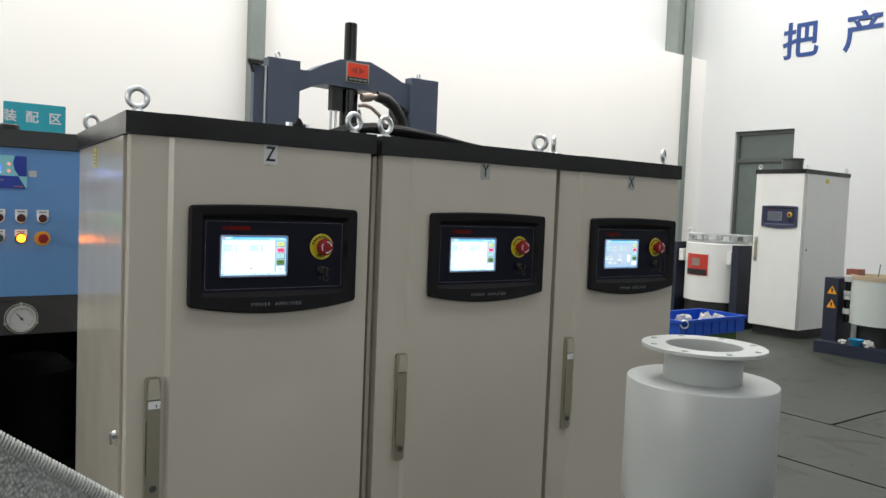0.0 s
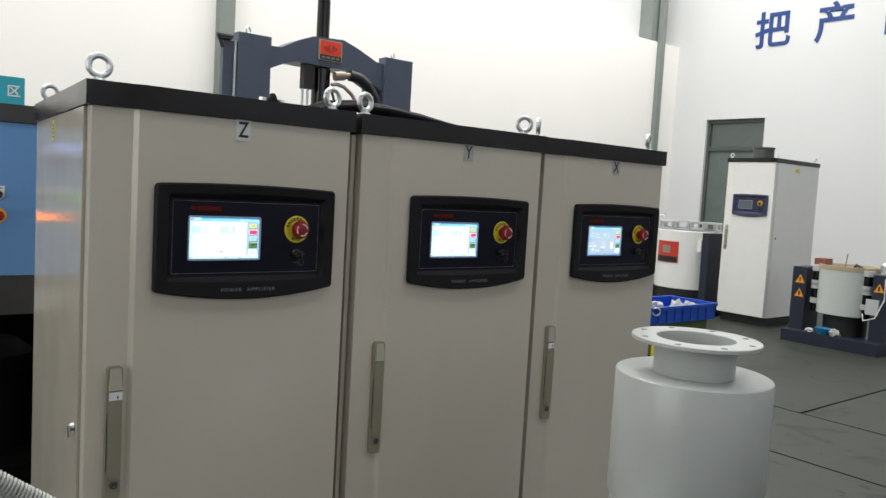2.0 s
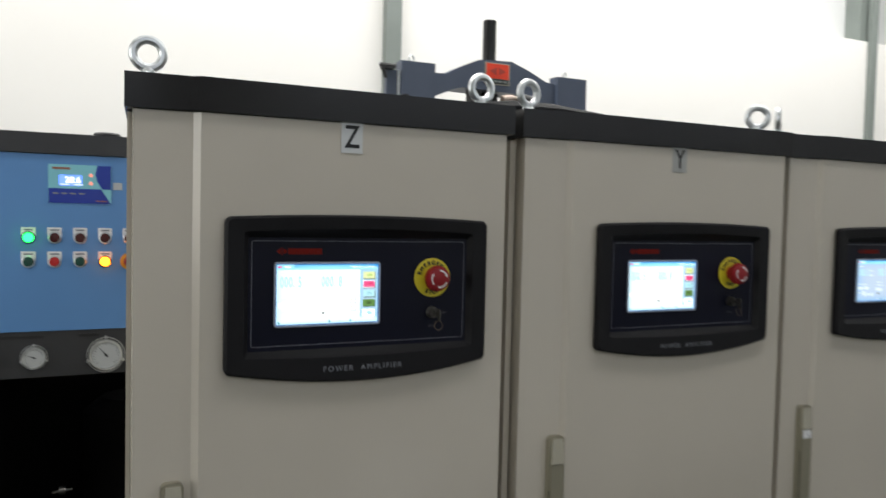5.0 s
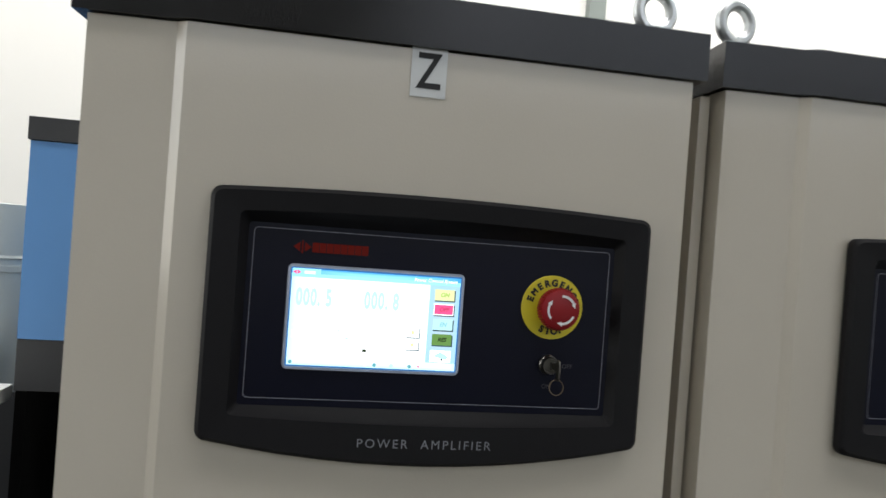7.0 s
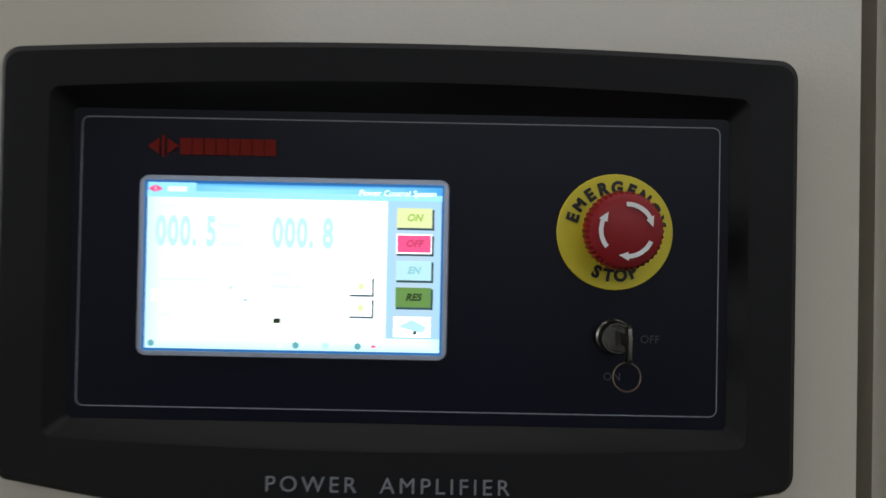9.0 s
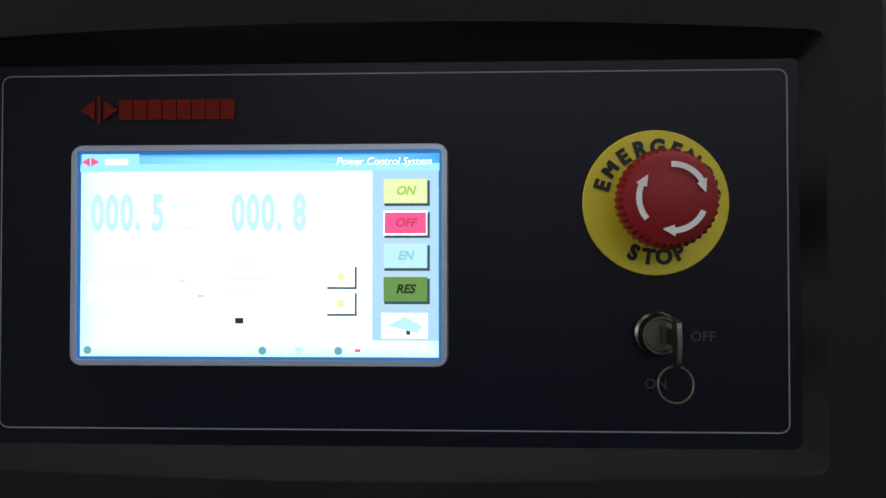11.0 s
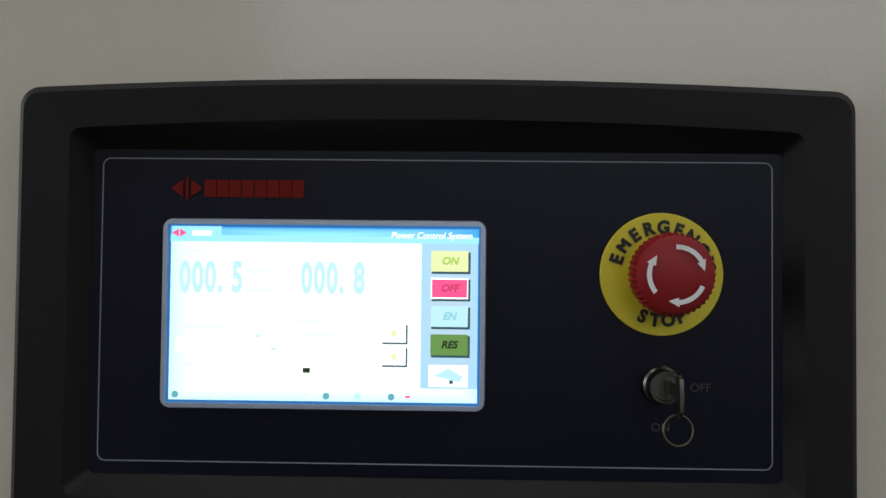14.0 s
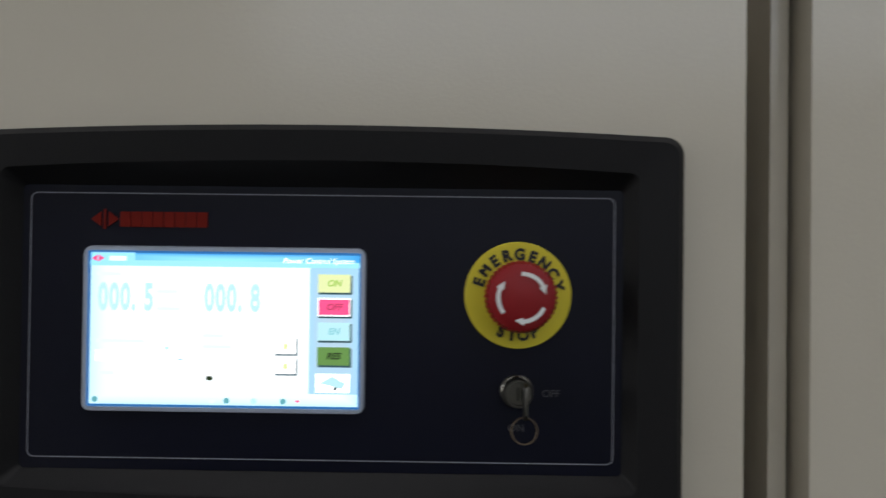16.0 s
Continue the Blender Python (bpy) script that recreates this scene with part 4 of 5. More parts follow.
bm = B()
lathe(bm, [(0, 1.4), (0.084, 1.4), (0.084, 2.30), (0.059, 2.302), (0.059, 2.922), (0.052, 2.93), (0, 2.93)], pose(3.145, 0.15, 0), 32)
part("rod", bm, M["cap"], pr, "black round piston rod")
bm = B()
box(bm, 2.925, 3.03, 0.06, 0.14, 2.10, 2.315)
part("cylinder_block", bm, M["black"], pr, "black hydraulic block", 0.006)
bm = B()
box(bm, 3.66, 3.745, 0.13, 0.26, 1.6, 2.20)
part("hose_guide", bm, M["black"], pr, "black hose guide plate", 0.006)
bm = B()
tube(bm, [(2.935, 0.10, 1.7), (2.935, 0.10, 2.10)], 0.012)
tube(bm, [(2.985, 0.10, 1.7), (2.985, 0.10, 2.10)], 0.012)
part("guide_rods", bm, M["chrome"], pr)
bm = B()
lathe(bm, [(0, 0), (0.040, 0), (0.043, 0.006), (0.043, 0.085), (0.038, 0.09), (0.038, 0.11), (0.024, 0.115), (0.024, 0.17), (0, 0.17)], pose(3.20, 0.0, 2.235, 0, 80, 0), 24)
M["sensor"] = paint("dusty_bronze", (0.30, 0.24, 0.20), 0.45, metal=0.4)
part("valve", bm, M["sensor"], pr, "dusty bronze hose coupling")
bm = B()
tube(bm, [(3.17, 0.0, 2.155), (3.22, -0.01, 2.165), (3.29, -0.02, 2.15), (3.37, -0.03, 2.09), (3.44, -0.04, 1.99), (3.49, -0.05, 1.87), (3.52, -0.05, 1.7)], 0.017, 10)
part("hose", bm, M["sensor"], pr, "bent bronze hose")
bm = B()
tube(bm, [(3.17, 0.0, 2.12), (3.20, -0.02, 2.0), (3.26, -0.04, 1.8)], 0.012)
tube(bm, [(3.36, 0.0, 2.265), (3.46, -0.01, 2.25), (3.56, 0.0, 2.19), (3.65, 0.02, 2.09), (3.70, 0.04, 1.97), (3.72, 0.06, 1.75)], 0.052, 12)
part("cables", bm, M["black"], pr)
bm = B()
slab(bm, rounded(3.040, 3.278, 2.366, 2.548, 0.006), 0.018, 0.03)
em = part("emblem_plate", bm, M["steel"], pr, "orange and black maker's plate of plain shapes")
bm = B()
slab(bm, rounded(3.051, 3.267, 2.416, 2.540, 0.003), 0.014, 0.018)
part("orange_field", bm, M["orange"], em)
bm = B()
slab(bm, rounded(3.051, 3.267, 2.373, 2.414, 0.003), 0.014, 0.018)
part("black_field", bm, M["ink"], em)
for s in (-1, 1):
    bm = B()
    slab(bm, [(3.159 + 0.012 * s, 2.444), (3.159 + 0.075 * s, 2.478), (3.159 + 0.012 * s, 2.512)][::s], 0.011, 0.014)
    part("plate_mark", bm, M["rust"], em, "dark red arrow shape")
for k in range(4):
    bm = B()
    box(bm, 3.068 + 0.049 * k, 3.104 + 0.049 * k, 0.011, 0.014, 2.384, 2.402)
    part("plate_bar", bm, M["post"], em)

# ---- shakers at the far side ----
M["shakerblue"] = paint("dark_navy_paint", (0.013, 0.017, 0.034), 0.45, vary=0.12, bump=0.1)
M["redplate"] = paint("red_plate", (0.48, 0.035, 0.022), 0.45)
M["drum"] = paint("pale_grey_green_enamel", (0.50, 0.535, 0.51), 0.35, vary=0.03)
M["tan"] = paint("tan_rim", (0.42, 0.33, 0.22), 0.5)
M["warn"] = paint("warning_orange", (0.80, 0.33, 0.01), 0.45)


def shaker(m, label, r, z0, z1, gap, drum, rim, emblem=False, cw=0.155):
    """A drum hung between two columns on a low base; local -y faces the viewer."""
    sh = thing("vibration_shaker", label, "shaker", m, "shakers by the far wall")
    bm = B()
    box(bm, -gap - 0.16, gap + 0.16, -r * (0.8 if emblem else 1.28), r * 0.8, 0, 0.11)
    part("base", bm, M["shakerblue"], sh, "dark slate-blue base", 0.006)
    for s in (-1, 1):
        bm = B()
        x0, x1 = sorted((s * (gap + 0.155 - cw), s * (gap + 0.155)))
        box(bm, x0, x1, -r * 0.8, -r * 0.8 + 0.30, 0.11, z1 - (0.02 if emblem else 0.035))
        colm = part("column", bm, M["shakerblue"], sh, "dark slate-blue column", 0.006)
        for k in range(2):
            zz, xx = z1 - 0.15 - 0.135 * k, s * (gap + 0.077)
            if not emblem and (s < 0 or k == 0):
                bm = B()
                slab(bm, [(xx - 0.046, zz - 0.04), (xx + 0.046, zz - 0.04), (xx, zz + 0.04)], -r * 0.8 - 0.003, -r * 0.8)
                sgn = part("warning_triangle", bm, M["warn"], colm, "orange warning triangle")
                bm = B()
                slab(bm, [(xx - 0.006, zz - 0.026), (xx + 0.006, zz - 0.026), (xx + 0.008, zz + 0.014), (xx - 0.008, zz + 0.014)], -r * 0.8 - 0.005, -r * 0.8 - 0.003)
                part("sign_mark", bm, M["ink"], sgn)
        for zz in (z0 + 0.08, z0 + 0.22, z1 - 0.2, z1 - 0.06):
            bm = B()
            lathe(bm, [(0, 0), (0.055, 0), (0.055, 0.05), (0, 0.05)], pose(s * (gap - 0.055), -r * 0.5, zz), 16)
            part("isolator_pad", bm, M["roof" if emblem else "duct"], sh, "white isolator ring")
        bm = B()
        lathe(bm, [(0.042, z0), (0.042, z1 - 0.05)], pose(s * (gap - 0.055), -r * 0.5, 0), 14)
        part("isolator", bm, M["cap"], sh)
    bm = B()
    lathe(bm, [(0, z0), (r, z0), (r, z1 - 0.02), (r - 0.008, z1 - 0.01), (r - 0.02, z1 - 0.01), (r - 0.02, z1 - 0.05), (0, z1 - 0.05)], None, 56)
    body = part("drum", bm, M[drum], sh, "pale enamelled drum body")
    bm = B()
    lathe(bm, [(r * (0.96 if emblem else 0.72), 0.11), (r * (0.96 if emblem else 0.72), z0)], None, 40)
    part("drum_foot", bm, M["black"], sh, "black drum foot")
    if emblem:
        bm = B()
        for zz in (z1 - 0.005, z1 + 0.075):
            lathe(bm, [(r * 0.55, zz), (r * 0.98, zz), (r * 0.98, zz + 0.018), (r * 0.55, zz + 0.018), (r * 0.55, zz)], None, 48)
        part("table_ring", bm, M["chrome"], body, "bright metal clamping ring")
        for k in range(12):
            a = 2 * math.pi * k / 12
            bm = B()
            lathe(bm, [(0, 0), (0.02, 0), (0.02, 0.064), (0, 0.064)], pose(r * 0.9 * math.cos(a), r * 0.9 * math.sin(a), z1 + 0.012), 12)
            part("stud", bm, M["chrome"], body)
        bm = B()
        torus(bm, 0.035, 0.010, pose(-r * 0.9, -0.1, z1 + 0.12, 90, 0, 40), 18, 8)
        part("lifting_eye", bm, M["chrome"], body)
        # plate that follows the drum
        for name, a0, a1, q0, q1, lift, mat in (("emblem_plate", 240, 287, 0.43, 0.79, 0.006, "redplate"), ("emblem_foot", 242, 285, 0.445, 0.535, 0.010, "ink"), ("emblem_mark", 255, 272, 0.59, 0.72, 0.010, "sensor")):
            bm = B()
            n = 8
            vs = []
            for k in range(n + 1):
                a = radians(a0 + (a1 - a0) * k / n)
                vs.append([bm.verts.new(((r + d) * math.cos(a), (r + d) * math.sin(a), z0 + (z1 - z0) * v)) for d, v in ((0, q0), (lift, q0), (lift, q1), (0, q1))])
            for p, q in zip(vs, vs[1:]):
                for i in range(3):
                    bm.faces.new((p[i], q[i], q[i + 1], p[i + 1]))
            part(name, bm, M[mat], body, "red and black maker's plate of plain shapes" if name == "emblem_plate" else "")
        for s in (-1, 1):
            bm = B()
            box(bm, *sorted((s * r * 0.8, s * (gap + 0.05))), -r * 0.75, -r * 0.25, z1 - 0.24, z1 - 0.10)
            part("trunnion", bm, M[drum], body, "", 0.01)
    else:
        bm = B()
        lathe(bm, [(r - 0.022, z1 - 0.03), (r + 0.004, z1 - 0.03), (r + 0.004, z1 + 0.012), (r - 0.022, z1 + 0.012), (r - 0.022, z1 - 0.03)], None, 48)
        part("rim", bm, M["tan"], body, "worn tan upper rim")
        bm = B()
        tube(bm, [(-0.05, 0, z1 - 0.05), (-0.03, 0, z1 + 0.12)], 0.004)
        tube(bm, [(0.06, -0.1, z1 - 0.03), (0.11, -0.12, z1 + 0.03), (0.17, -0.12, z1 + 0.0)], 0.015)
        part("wires", bm, M["black"], body)
        bm = B()
        lathe(bm, [(0, 0), (0.05, 0.0), (0.05, 0.07), (0.03, 0.09), (0, 0.09)], pose(gap + 0.06, -0.05, z1 - 0.02), 20)
        part("steel_cap", bm, M["chrome"], sh)
        bm = B()
        box(bm, -gap + 0.0, -gap + 0.11, -0.12, 0.02, z1 - 0.0, z1 + 0.06)
        part("bracket", bm, M["rust"], sh, "rust-red bracket", 0.006)
        bm = B()
        box(bm, gap - 0.02, gap + 0.09, -r * 0.8 - 0.02, -r * 0.8, z1 - 0.40, z1 - 0.26)
        part("junction_box", bm, M["dial"], sh, "pale grey junction box", 0.004)
        bm = B()
        tube(bm, [(gap + 0.13, -r * 0.8 - 0.02, z1 - 0.06), (gap + 0.14, -r * 0.8 - 0.03, z1 - 0.25), (gap + 0.08, -r * 0.8 - 0.05, z1 - 0.42), (gap - 0.02, -r * 0.8 - 0.04, z1 - 0.46), (gap - 0.04, -r * 0.8 - 0.02, z1 - 0.40)], 0.006)
        part("cable", bm, M["whiteink"], sh, "thin white cable")
    return sh


M["rust"] = paint("rust_red", (0.20, 0.06, 0.04), 0.6)
shaker(pose(7.62, 3.76, 0, 0, 0, -90), "white drum shaker with a red maker's plate, between slate-blue columns", 0.37, 0.285, 0.97, 0.30, "white", "chrome", True, 0.085)
shaker(pose(7.22, 1.72, 0, 0, 0, -90), "pale drum shaker with a worn tan rim, between slate-blue columns", 0.265, 0.305, 0.755, 0.285, "drum", "tan", cw=0.135)

# small things on the shaker's base
M["bowl"] = paint("sky_blue_plastic", (0.02, 0.24, 0.46), 0.35)
bowl = tagged(part("plastic_bowl", (lambda b: (lathe(b, [(0, 0), (0.045, 0), (0.072, 0.055), (0.076, 0.059), (0.068, 0.055), (0.041, 0.006), (0, 0.006)], None, 24), b)[1])(B()), M["bowl"]), "sky-blue plastic bowl on the shaker's base", "bowl")
bowl.matrix_basis = pose(6.960, 1.80, 0.1105)
M["rag"] = paint("crumpled_rag", (0.42, 0.42, 0.40), 0.8, vary=0.25)


def crumple(name, m, size, label, category, seed):
    bm = B()
    bmesh.ops.create_icosphere(bm, subdivisions=3, radius=1.0)
    for v in bm.verts:
        k = 1 + 0.55 * noise.noise(v.co * 2.1 + Vector((seed, 0, 0)))
        v.co = Vector((v.co.x * size[0] * k, v.co.y * size[1] * k, max(v.co.z, -0.4) * size[2] * k))
    low = min(v.co.z for v in bm.verts)
    for v in bm.verts:
        v.co.z -= low
    ob = tagged(part(name, bm, M["rag"]), label, category)
    ob.matrix_basis = m
    return ob


crumple("rag", pose(6.945, 1.92, 0.1105, 0, 0, 20), (0.042, 0.04, 0.026), "crumpled pale rag on the shaker's base", "rag", 3)
crumple("rag", pose(6.955, 1.69, 0.1105, 0, 0, 70), (0.055, 0.035, 0.045), "crumpled grey rag beside the blue bowl", "rag", 7)

# ---- green bin with a blue crate on it, and a yellow case ----
M["green"] = paint("dark_green_plastic", (0.045, 0.085, 0.022), 0.55, vary=0.12)
bm = B()
prism(bm, [(4.72, 2.07), (5.42, 2.07), (5.42, 2.47), (4.72, 2.47)], 0.0, 0.303)
tagged(part("storage_bin", bm, M["green"], None, "", 0.012), "dark green plastic storage bin on the floor", "bin")
crate = thing("crate", "bright blue plastic crate with pale scraps in it", "crate", pose(4.62, 2.05, 0.3045))
bm = B()
W, D, H, t = 0.88, 0.44, 0.135, 0.008
e = 0.015
loops = []
for g, z in ((0.0, 0.0), (0.0, H - 0.025), (e, H - 0.025), (e, H), (-t, H), (-t, t)):
    loops.append([bm.verts.new((x, y, z)) for x, y in ((-g, -g), (W + g, -g), (W + g, D + g), (-g, D + g))])
for a, b in zip(loops, loops[1:]):
    for i in range(4):
        bm.faces.new((a[i], a[(i + 1) % 4], b[(i + 1) % 4], b[i]))
bm.faces.new(loops[0][::-1])
bm.faces.new(loops[-1])
part("tray", bm, M["crate"], crate, "", 0.002)
for k in range(7):
    bm = B()
    box(bm, 0.08 + 0.11 * k, 0.095 + 0.11 * k, -0.010, -0.0, 0.01, H - 0.025)
    part("rib", bm, M["crate"], crate)
bm = B()
torus(bm, 0.030, 0.0065, pose(0.022, -0.024, 0.108, 90, 0, -35), 24, 8)
part("ring_pull", bm, M["chrome"], crate, "bright steel ring")
for k, (x, y) in enumerate(((0.34, 0.14), (0.46, 0.20), (0.22, 0.25), (0.52, 0.12))):
    crumple("scrap", pose(4.78 + x, 2.05 + y, 0.313, 0, 0, 50 * k), (0.075, 0.055, 0.085), "crumpled pale packing scrap in the blue crate", "scrap", 11 + k)
bm = B()
box(bm, 4.66, 4.865, 1.93, 2.06, 0, 0.15)
tagged(part("tool_case", bm, M["yellow"], None, "", 0.012), "small yellow plastic case on the floor", "case")

# ---- white blower in front of the cabinets ----
bl = thing("blower", "glossy white blower with an upright flanged silencer", "blower", pose(0.975, -0.674, 0))
bm = B()
lathe(bm, [(0, 0.655), (0.141, 0.655), (0.149, 0.658), (0.153, 0.666), (0.153, 0.912), (0.1518, 0.9145), (0.149, 0.916), (0.080, 0.916)], None, 72)
part("silencer", bm, M["duct"], bl, "glossy white drum silencer")
bm = B()
lathe(bm, [(0.0795, 0.9155), (0.0795, 0.976), (0.081, 0.980), (0.125, 0.980), (0.126, 0.981), (0.126, 0.987), (0.125, 0.988), (0.078, 0.988), (0.0765, 0.9865), (0.0765, 0.70), (0, 0.70)], None, 72)
neck = part("flanged_neck", bm, M["duct"], bl, "white neck with a drilled flange")
for k in range(8):
    a = 2 * math.pi * (k + 0.35) / 8
    bm = B()
    lathe(bm, [(0, 0), (0.0062, 0), (0.0062, 0.0012), (0, 0.0012)], pose(0.109 * math.cos(a), 0.109 * math.sin(a), 0.9878), 14)
    part("bolt_hole", bm, M["post"], neck)
bm = B()
n = 40
ring0, ring1 = [], []
for k in range(n):
    a = 2 * math.pi * k / n
    rr = 0.205 + 0.02 * (k / n)
    for lst, y in ((ring0, -0.13), (ring1, 0.13)):
        lst.append(bm.verts.new((-0.245 + rr * math.cos(a), y, 0.415 + rr * math.sin(a))))
for k in range(n):
    bm.faces.new((ring0[k], ring0[(k + 1) % n], ring1[(k + 1) % n], ring1[k]))
bm.faces.new(ring0[::-1])
bm.faces.new(ring1)
box(bm, -0.10, 0.12, -0.11, 0.11, 0.22, 0.655)
part("housing", bm, M["duct"], bl, "white fan housing", 0.01)
bm = B()
box(bm, -0.42, -0.06, -0.12, 0.12, 0.0, 0.23)
box(bm, -0.06, 0.14, -0.12, 0.12, 0.0, 0.22)
part("base", bm, M["navy"], bl, "dark base", 0.006)

# ---- black cables over the cabinets ----
for k in range(5):
    bm = B()
    d = 0.020 * k
    lift = 0.012 + 0.007 * (k % 3)
    rise = [(0.585 + 0.012 * k, 1.4335), (0.64, 1.440 + lift * 0.5), (0.70, 1.457 + lift * 0.8), (0.78, 1.467 + lift * 0.8), (0.88, 1.466 + lift * 0.8), (0.99, 1.456 + lift * 0.7), (1.10, 1.445 + lift * 0.5), (1.21, 1.437 + lift * 0.2), (1.32 + 0.03 * k, 1.4335), (1.55 + 0.03 * k, 1.4325)]
    tube(bm, [(x, 0.36 - 0.05 * min(1, (x - 0.58) / 0.4) + d + 0.006 * math.sin(9 * x + 2 * k), z) for x, z in rise], 0.0095, 10)
    tagged(part("power_cable", bm, M["rubber"]), "black rubber cable lying over the cabinet tops", "cable", "cables on the cabinets")
gland = thing("cable_gland", "small black cable gland with bright nuts on a cabinet top", "gland", pose(0.503, 0.30, 1.4225))
bm = B()
lathe(bm, [(0, 0), (0.012, 0), (0.012, 0.020), (0.016, 0.024), (0.016, 0.034), (0.010, 0.046), (0.006, 0.054), (0, 0.055)], None, 18)
part("cap_nut", bm, M["rubber"], gland, "black domed nut")
for u, h in ((-0.026, 0.042), (0.024, 0.040)):
    bm = B()
    lathe(bm, [(0, 0), (0.006, 0), (0.006, h - 0.010), (0.010, h - 0.010), (0.010, h), (0, h)], pose(u, 0.004, 0), 6)
    part("nut", bm, M["chrome"], gland, "bright hexagon nut on a stud")
bm = B()
prism(bm, [(1.60, 0.12), (1.74, 0.12), (1.74, 0.26), (1.60, 0.26)], 1.4235, 1.4255)
for v in bm.verts:
    v.co.z += 0.012 * (1.74 - v.co.x) / 0.14
ob = tagged(part("cover_sheet", bm, M["plate"]), "loose grey cover sheet on a cabinet top", "sheet")

# ---- slip table and duct left of the chiller ----
st = thing("slip_table", "white perforated vibration table plate on a dark base", "table", pose(-1.52, 0.78, 0))
bm = B()
box(bm, 0, 0.92, 0, 0.98, 0.66, 0.70)
plate = part("table_plate", bm, M["white"], st, "white plate with rows of dark holes", 0.003)
bm = B()
for i in range(9):
    for j in range(10):
        lathe(bm, [(0, 0), (0.009, 0), (0.009, 0.0012), (0, 0.0012)], pose(0.06 + 0.1 * i, 0.04 + 0.1 * j, 0.6998), 10)
tagged(part("hole_inserts", bm, M["dark"], plate), "dark threaded holes", kind="stuff")
bm = B()
box(bm, 0.05, 0.87, 0.05, 0.93, 0, 0.66)
part("base", bm, M["black"], st, "dark base", 0.004)
dk = thing("duct_fan", "white upright duct with a flanged side outlet", "duct", pose(-0.93, 2.55, 0))
bm = B()
lathe(bm, [(0, 0.55), (0.17, 0.55), (0.17, 0.98), (0.178, 0.985), (0.178, 1.005), (0.17, 1.01), (0.17, 1.03), (0.178, 1.035), (0.17, 1.045), (0.168, 1.235), (0, 1.24)], None, 40)
part("duct_body", bm, M["drum"], dk)
bm = B()
lathe(bm, [(0.07, 0), (0.07, 0.16), (0.105, 0.16), (0.105, 0.175), (0.072, 0.175), (0.066, 0.1), (0, 0.1)], pose(-0.03, -0.12, 0.70, 90, 0, 12), 28)
part("outlet", bm, M["white"], dk, "round white flanged outlet")
# near-black disc painted in for the shade inside the outlet
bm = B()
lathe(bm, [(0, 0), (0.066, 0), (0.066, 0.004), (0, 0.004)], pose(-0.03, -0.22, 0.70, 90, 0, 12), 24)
part("outlet_shade", bm, M["shade_black"], dk)
bm = B()
box(bm, -0.4, 0.2, -0.2, 0.2, 0.0, 0.55)
part("stand", bm, M["chill_black"], dk, "dark stand", 0.006)


# ---- chair with a knitted grey back ----
def knit():
    m = paint("grey_knit", (0.46, 0.47, 0.44), 0.85, vary=0.1, scale=30)
    nt = m.node_tree
    b = nt.nodes["Principled BSDF"]
    tc = nt.nodes.new("ShaderNodeTexCoord")
    mp = nt.nodes.new("ShaderNodeMapping")
    mp.inputs["Scale"].default_value = (330, 330, 210)
    mp.inputs["Rotation"].default_value = (0, radians(28), 0)
    v = nt.nodes.new("ShaderNodeTexVoronoi")
    v.inputs["Scale"].default_value, v.inputs["Randomness"].default_value = 1.0, 0.75
    r = nt.nodes.new("ShaderNodeMapRange")
    r.inputs[1].default_value, r.inputs[2].default_value, r.inputs[3].default_value, r.inputs[4].default_value = 0.2, 0.8, 1.1, 0.55
    mix = nt.nodes.new("ShaderNodeVectorMath")
    mix.operation = "SCALE"
    old = b.inputs["Base Color"].links[0].from_socket
    bp = nt.nodes.new("ShaderNodeBump")
    bp.invert = True
    bp.inputs["Strength"].default_value, bp.inputs["Distance"].default_value = 0.8, 0.003
    L = nt.links.new
    L(tc.outputs["Object"], mp.inputs["Vector"])
    L(mp.outputs[0], v.inputs["Vector"])
    L(v.outputs["Distance"], r.inputs[0])
    L(old, mix.inputs[0])
    L(r.outputs[0], mix.inputs["Scale"])
    L(mix.outputs[0], b.inputs["Base Color"])
    L(v.outputs["Distance"], bp.inputs["Height"])
    L(bp.outputs[0], b.inputs["Normal"])
    return m


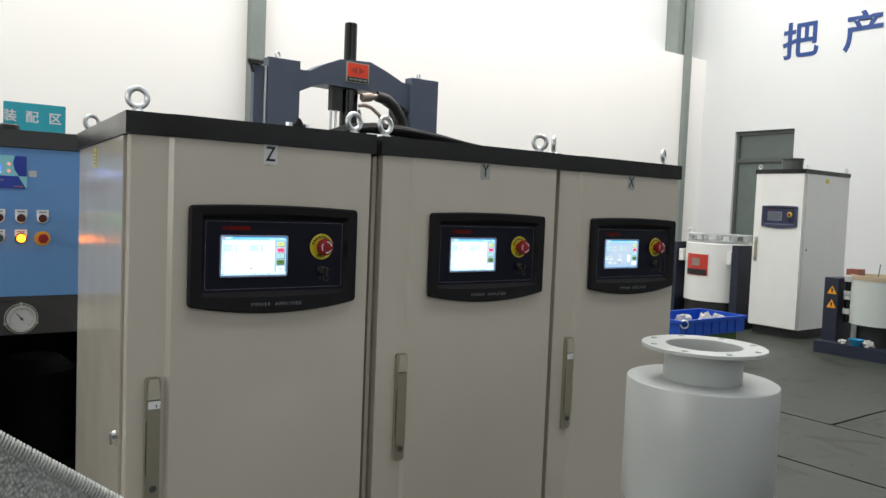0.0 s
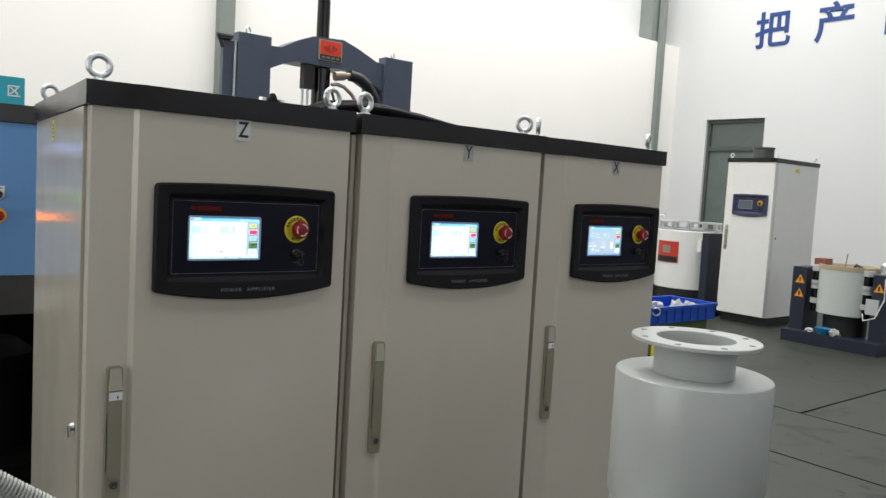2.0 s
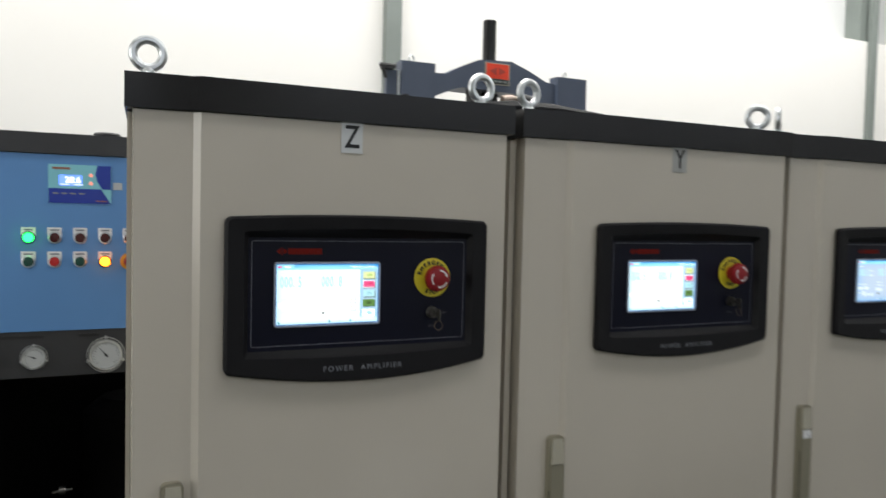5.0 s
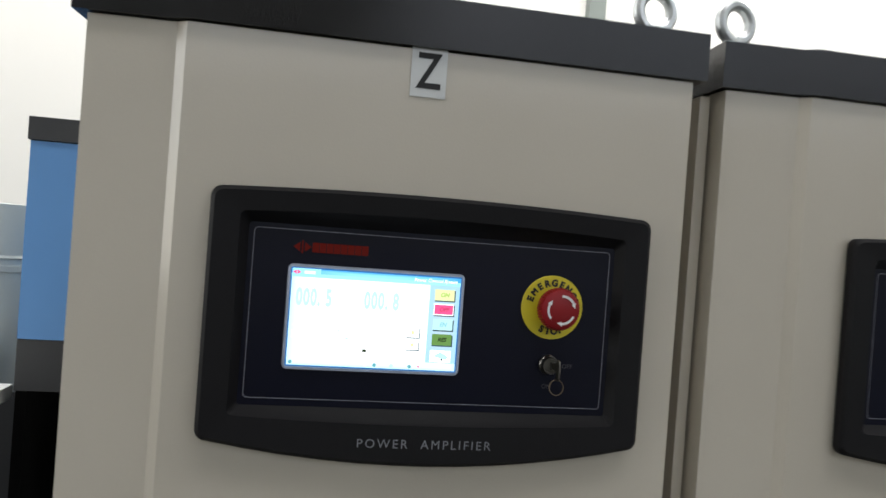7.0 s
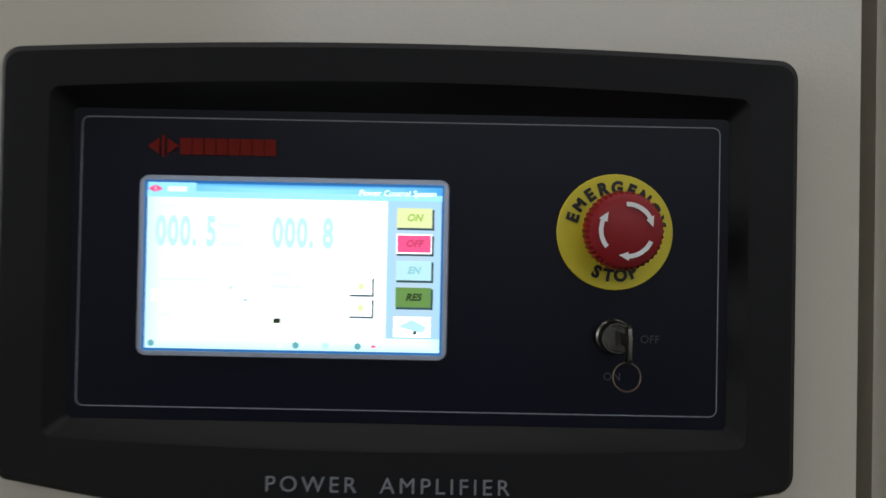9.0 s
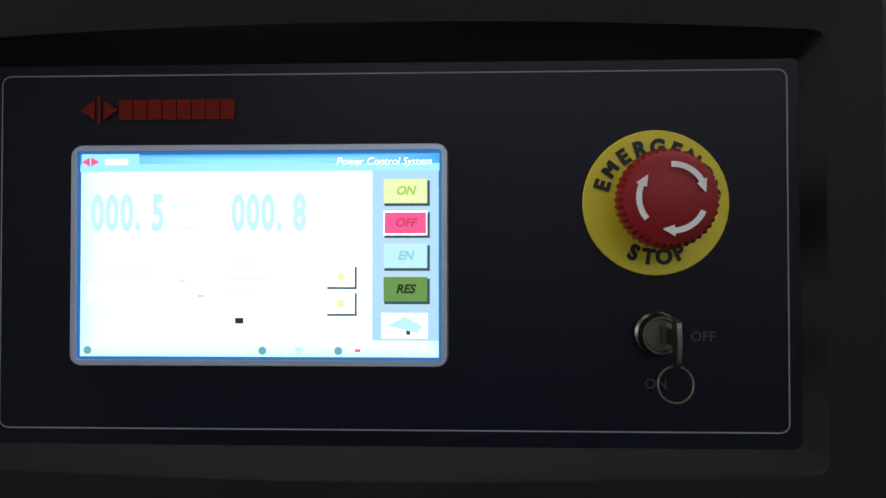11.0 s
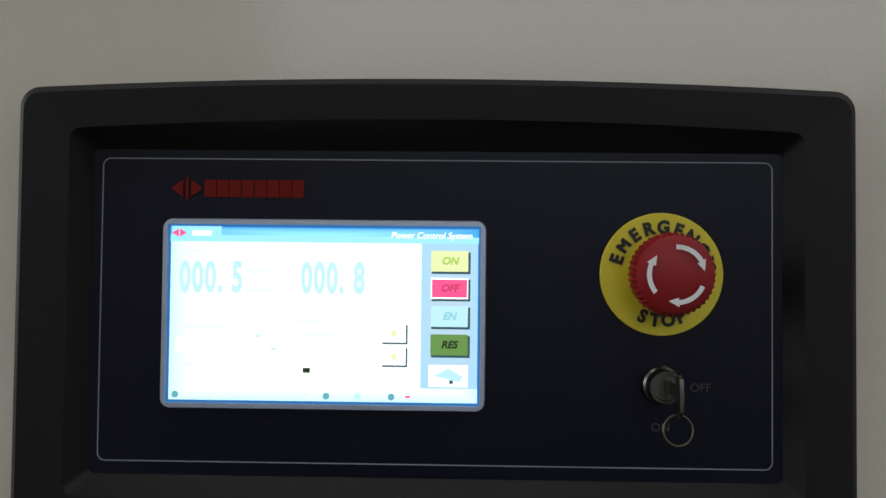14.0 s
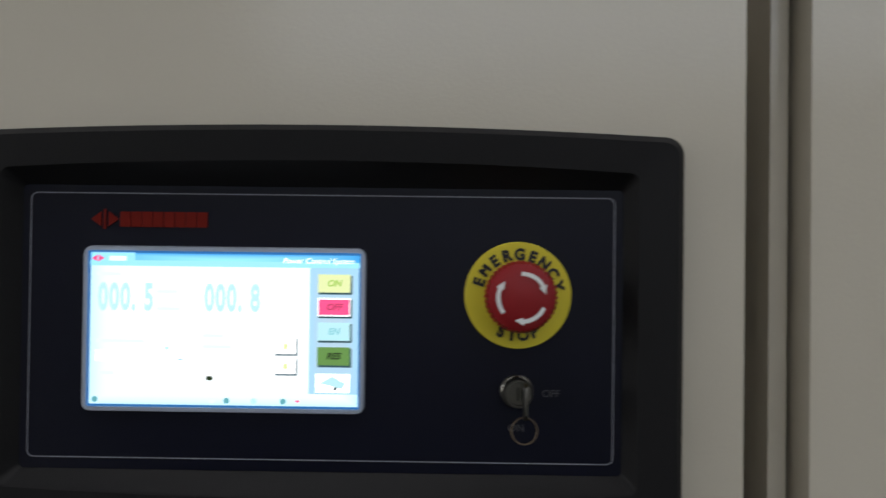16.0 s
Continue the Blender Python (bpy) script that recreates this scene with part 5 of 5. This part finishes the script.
M["knit"] = knit()
M["stitch"] = paint("pale_stitching", (0.52, 0.53, 0.50), 0.8, vary=0.1)
chair = thing("mesh_chair", "office chair with a grey knitted mesh back", "chair", pose(-0.38, -0.75, 0))
out = [(0.235, 0.60), (0.235, 0.80), (0.233, 0.84), (0.228, 0.868), (0.218, 0.890), (0.203, 0.906), (0.02, 1.048), (-0.02, 1.071), (-0.06, 1.084), (-0.10, 1.086), (-0.14, 1.078), (-0.17, 1.06), (-0.19, 1.03), (-0.20, 0.98), (-0.20, 0.60), (-0.18, 0.57), (0.215, 0.57)]
out = [(x, z - 0.007) for x, z in out]
bm = B()
slab(bm, out, -0.004, 0.004)
part("backrest", bm, M["knit"], chair, "grey knitted mesh backrest")
bm = B()
dense = []
for (x0, z0), (x1, z1) in zip(out, out[1:] + out[:1]):
    k = max(1, int(math.hypot(x1 - x0, z1 - z0) / 0.0038))
    dense += [(x0 + (x1 - x0) * i / k, z0 + (z1 - z0) * i / k) for i in range(k)]
for i, (x, z) in enumerate(dense):
    if z < 0.8:
        continue
    x2, z2 = dense[(i + 1) % len(dense)]
    a = math.degrees(math.atan2(z2 - z, x2 - x))
    torus(bm, 0.0066, 0.0014, pose(x, 0, z - 0.0050, 0, -a, 0) @ pose(0, 0, 0, 0, 76 + 3 * math.sin(i * 2.3), 8), 14, 6)
part("stitched_edge", bm, M["stitch"], chair, "pale overlocked edge")
bm = B()
box(bm, -0.02, 0.05, 0.006, 0.03, 0.44, 0.85)
box(bm, -0.20, 0.235, -0.45, 0.03, 0.43, 0.50)
part("seat", bm, M["black"], chair, "black seat", 0.02)
bm = B()
tube(bm, [(0.017, -0.21, 0.05), (0.017, -0.21, 0.44)], 0.025, 14)
part("gas_column", bm, M["black"], chair)
for k in range(5):
    a = 2 * math.pi * k / 5
    bm = B()
    tube(bm, [(0.017, -0.21, 0.08), (0.017 + 0.28 * math.cos(a), -0.21 + 0.28 * math.sin(a), 0.055)], 0.018)
    lathe(bm, [(0, 0), (0.026, 0.004), (0.026, 0.046), (0, 0.05)], pose(0.017 + 0.28 * math.cos(a), -0.21 + 0.28 * math.sin(a), 0.0), 14)
    part("leg", bm, M["black"], chair)
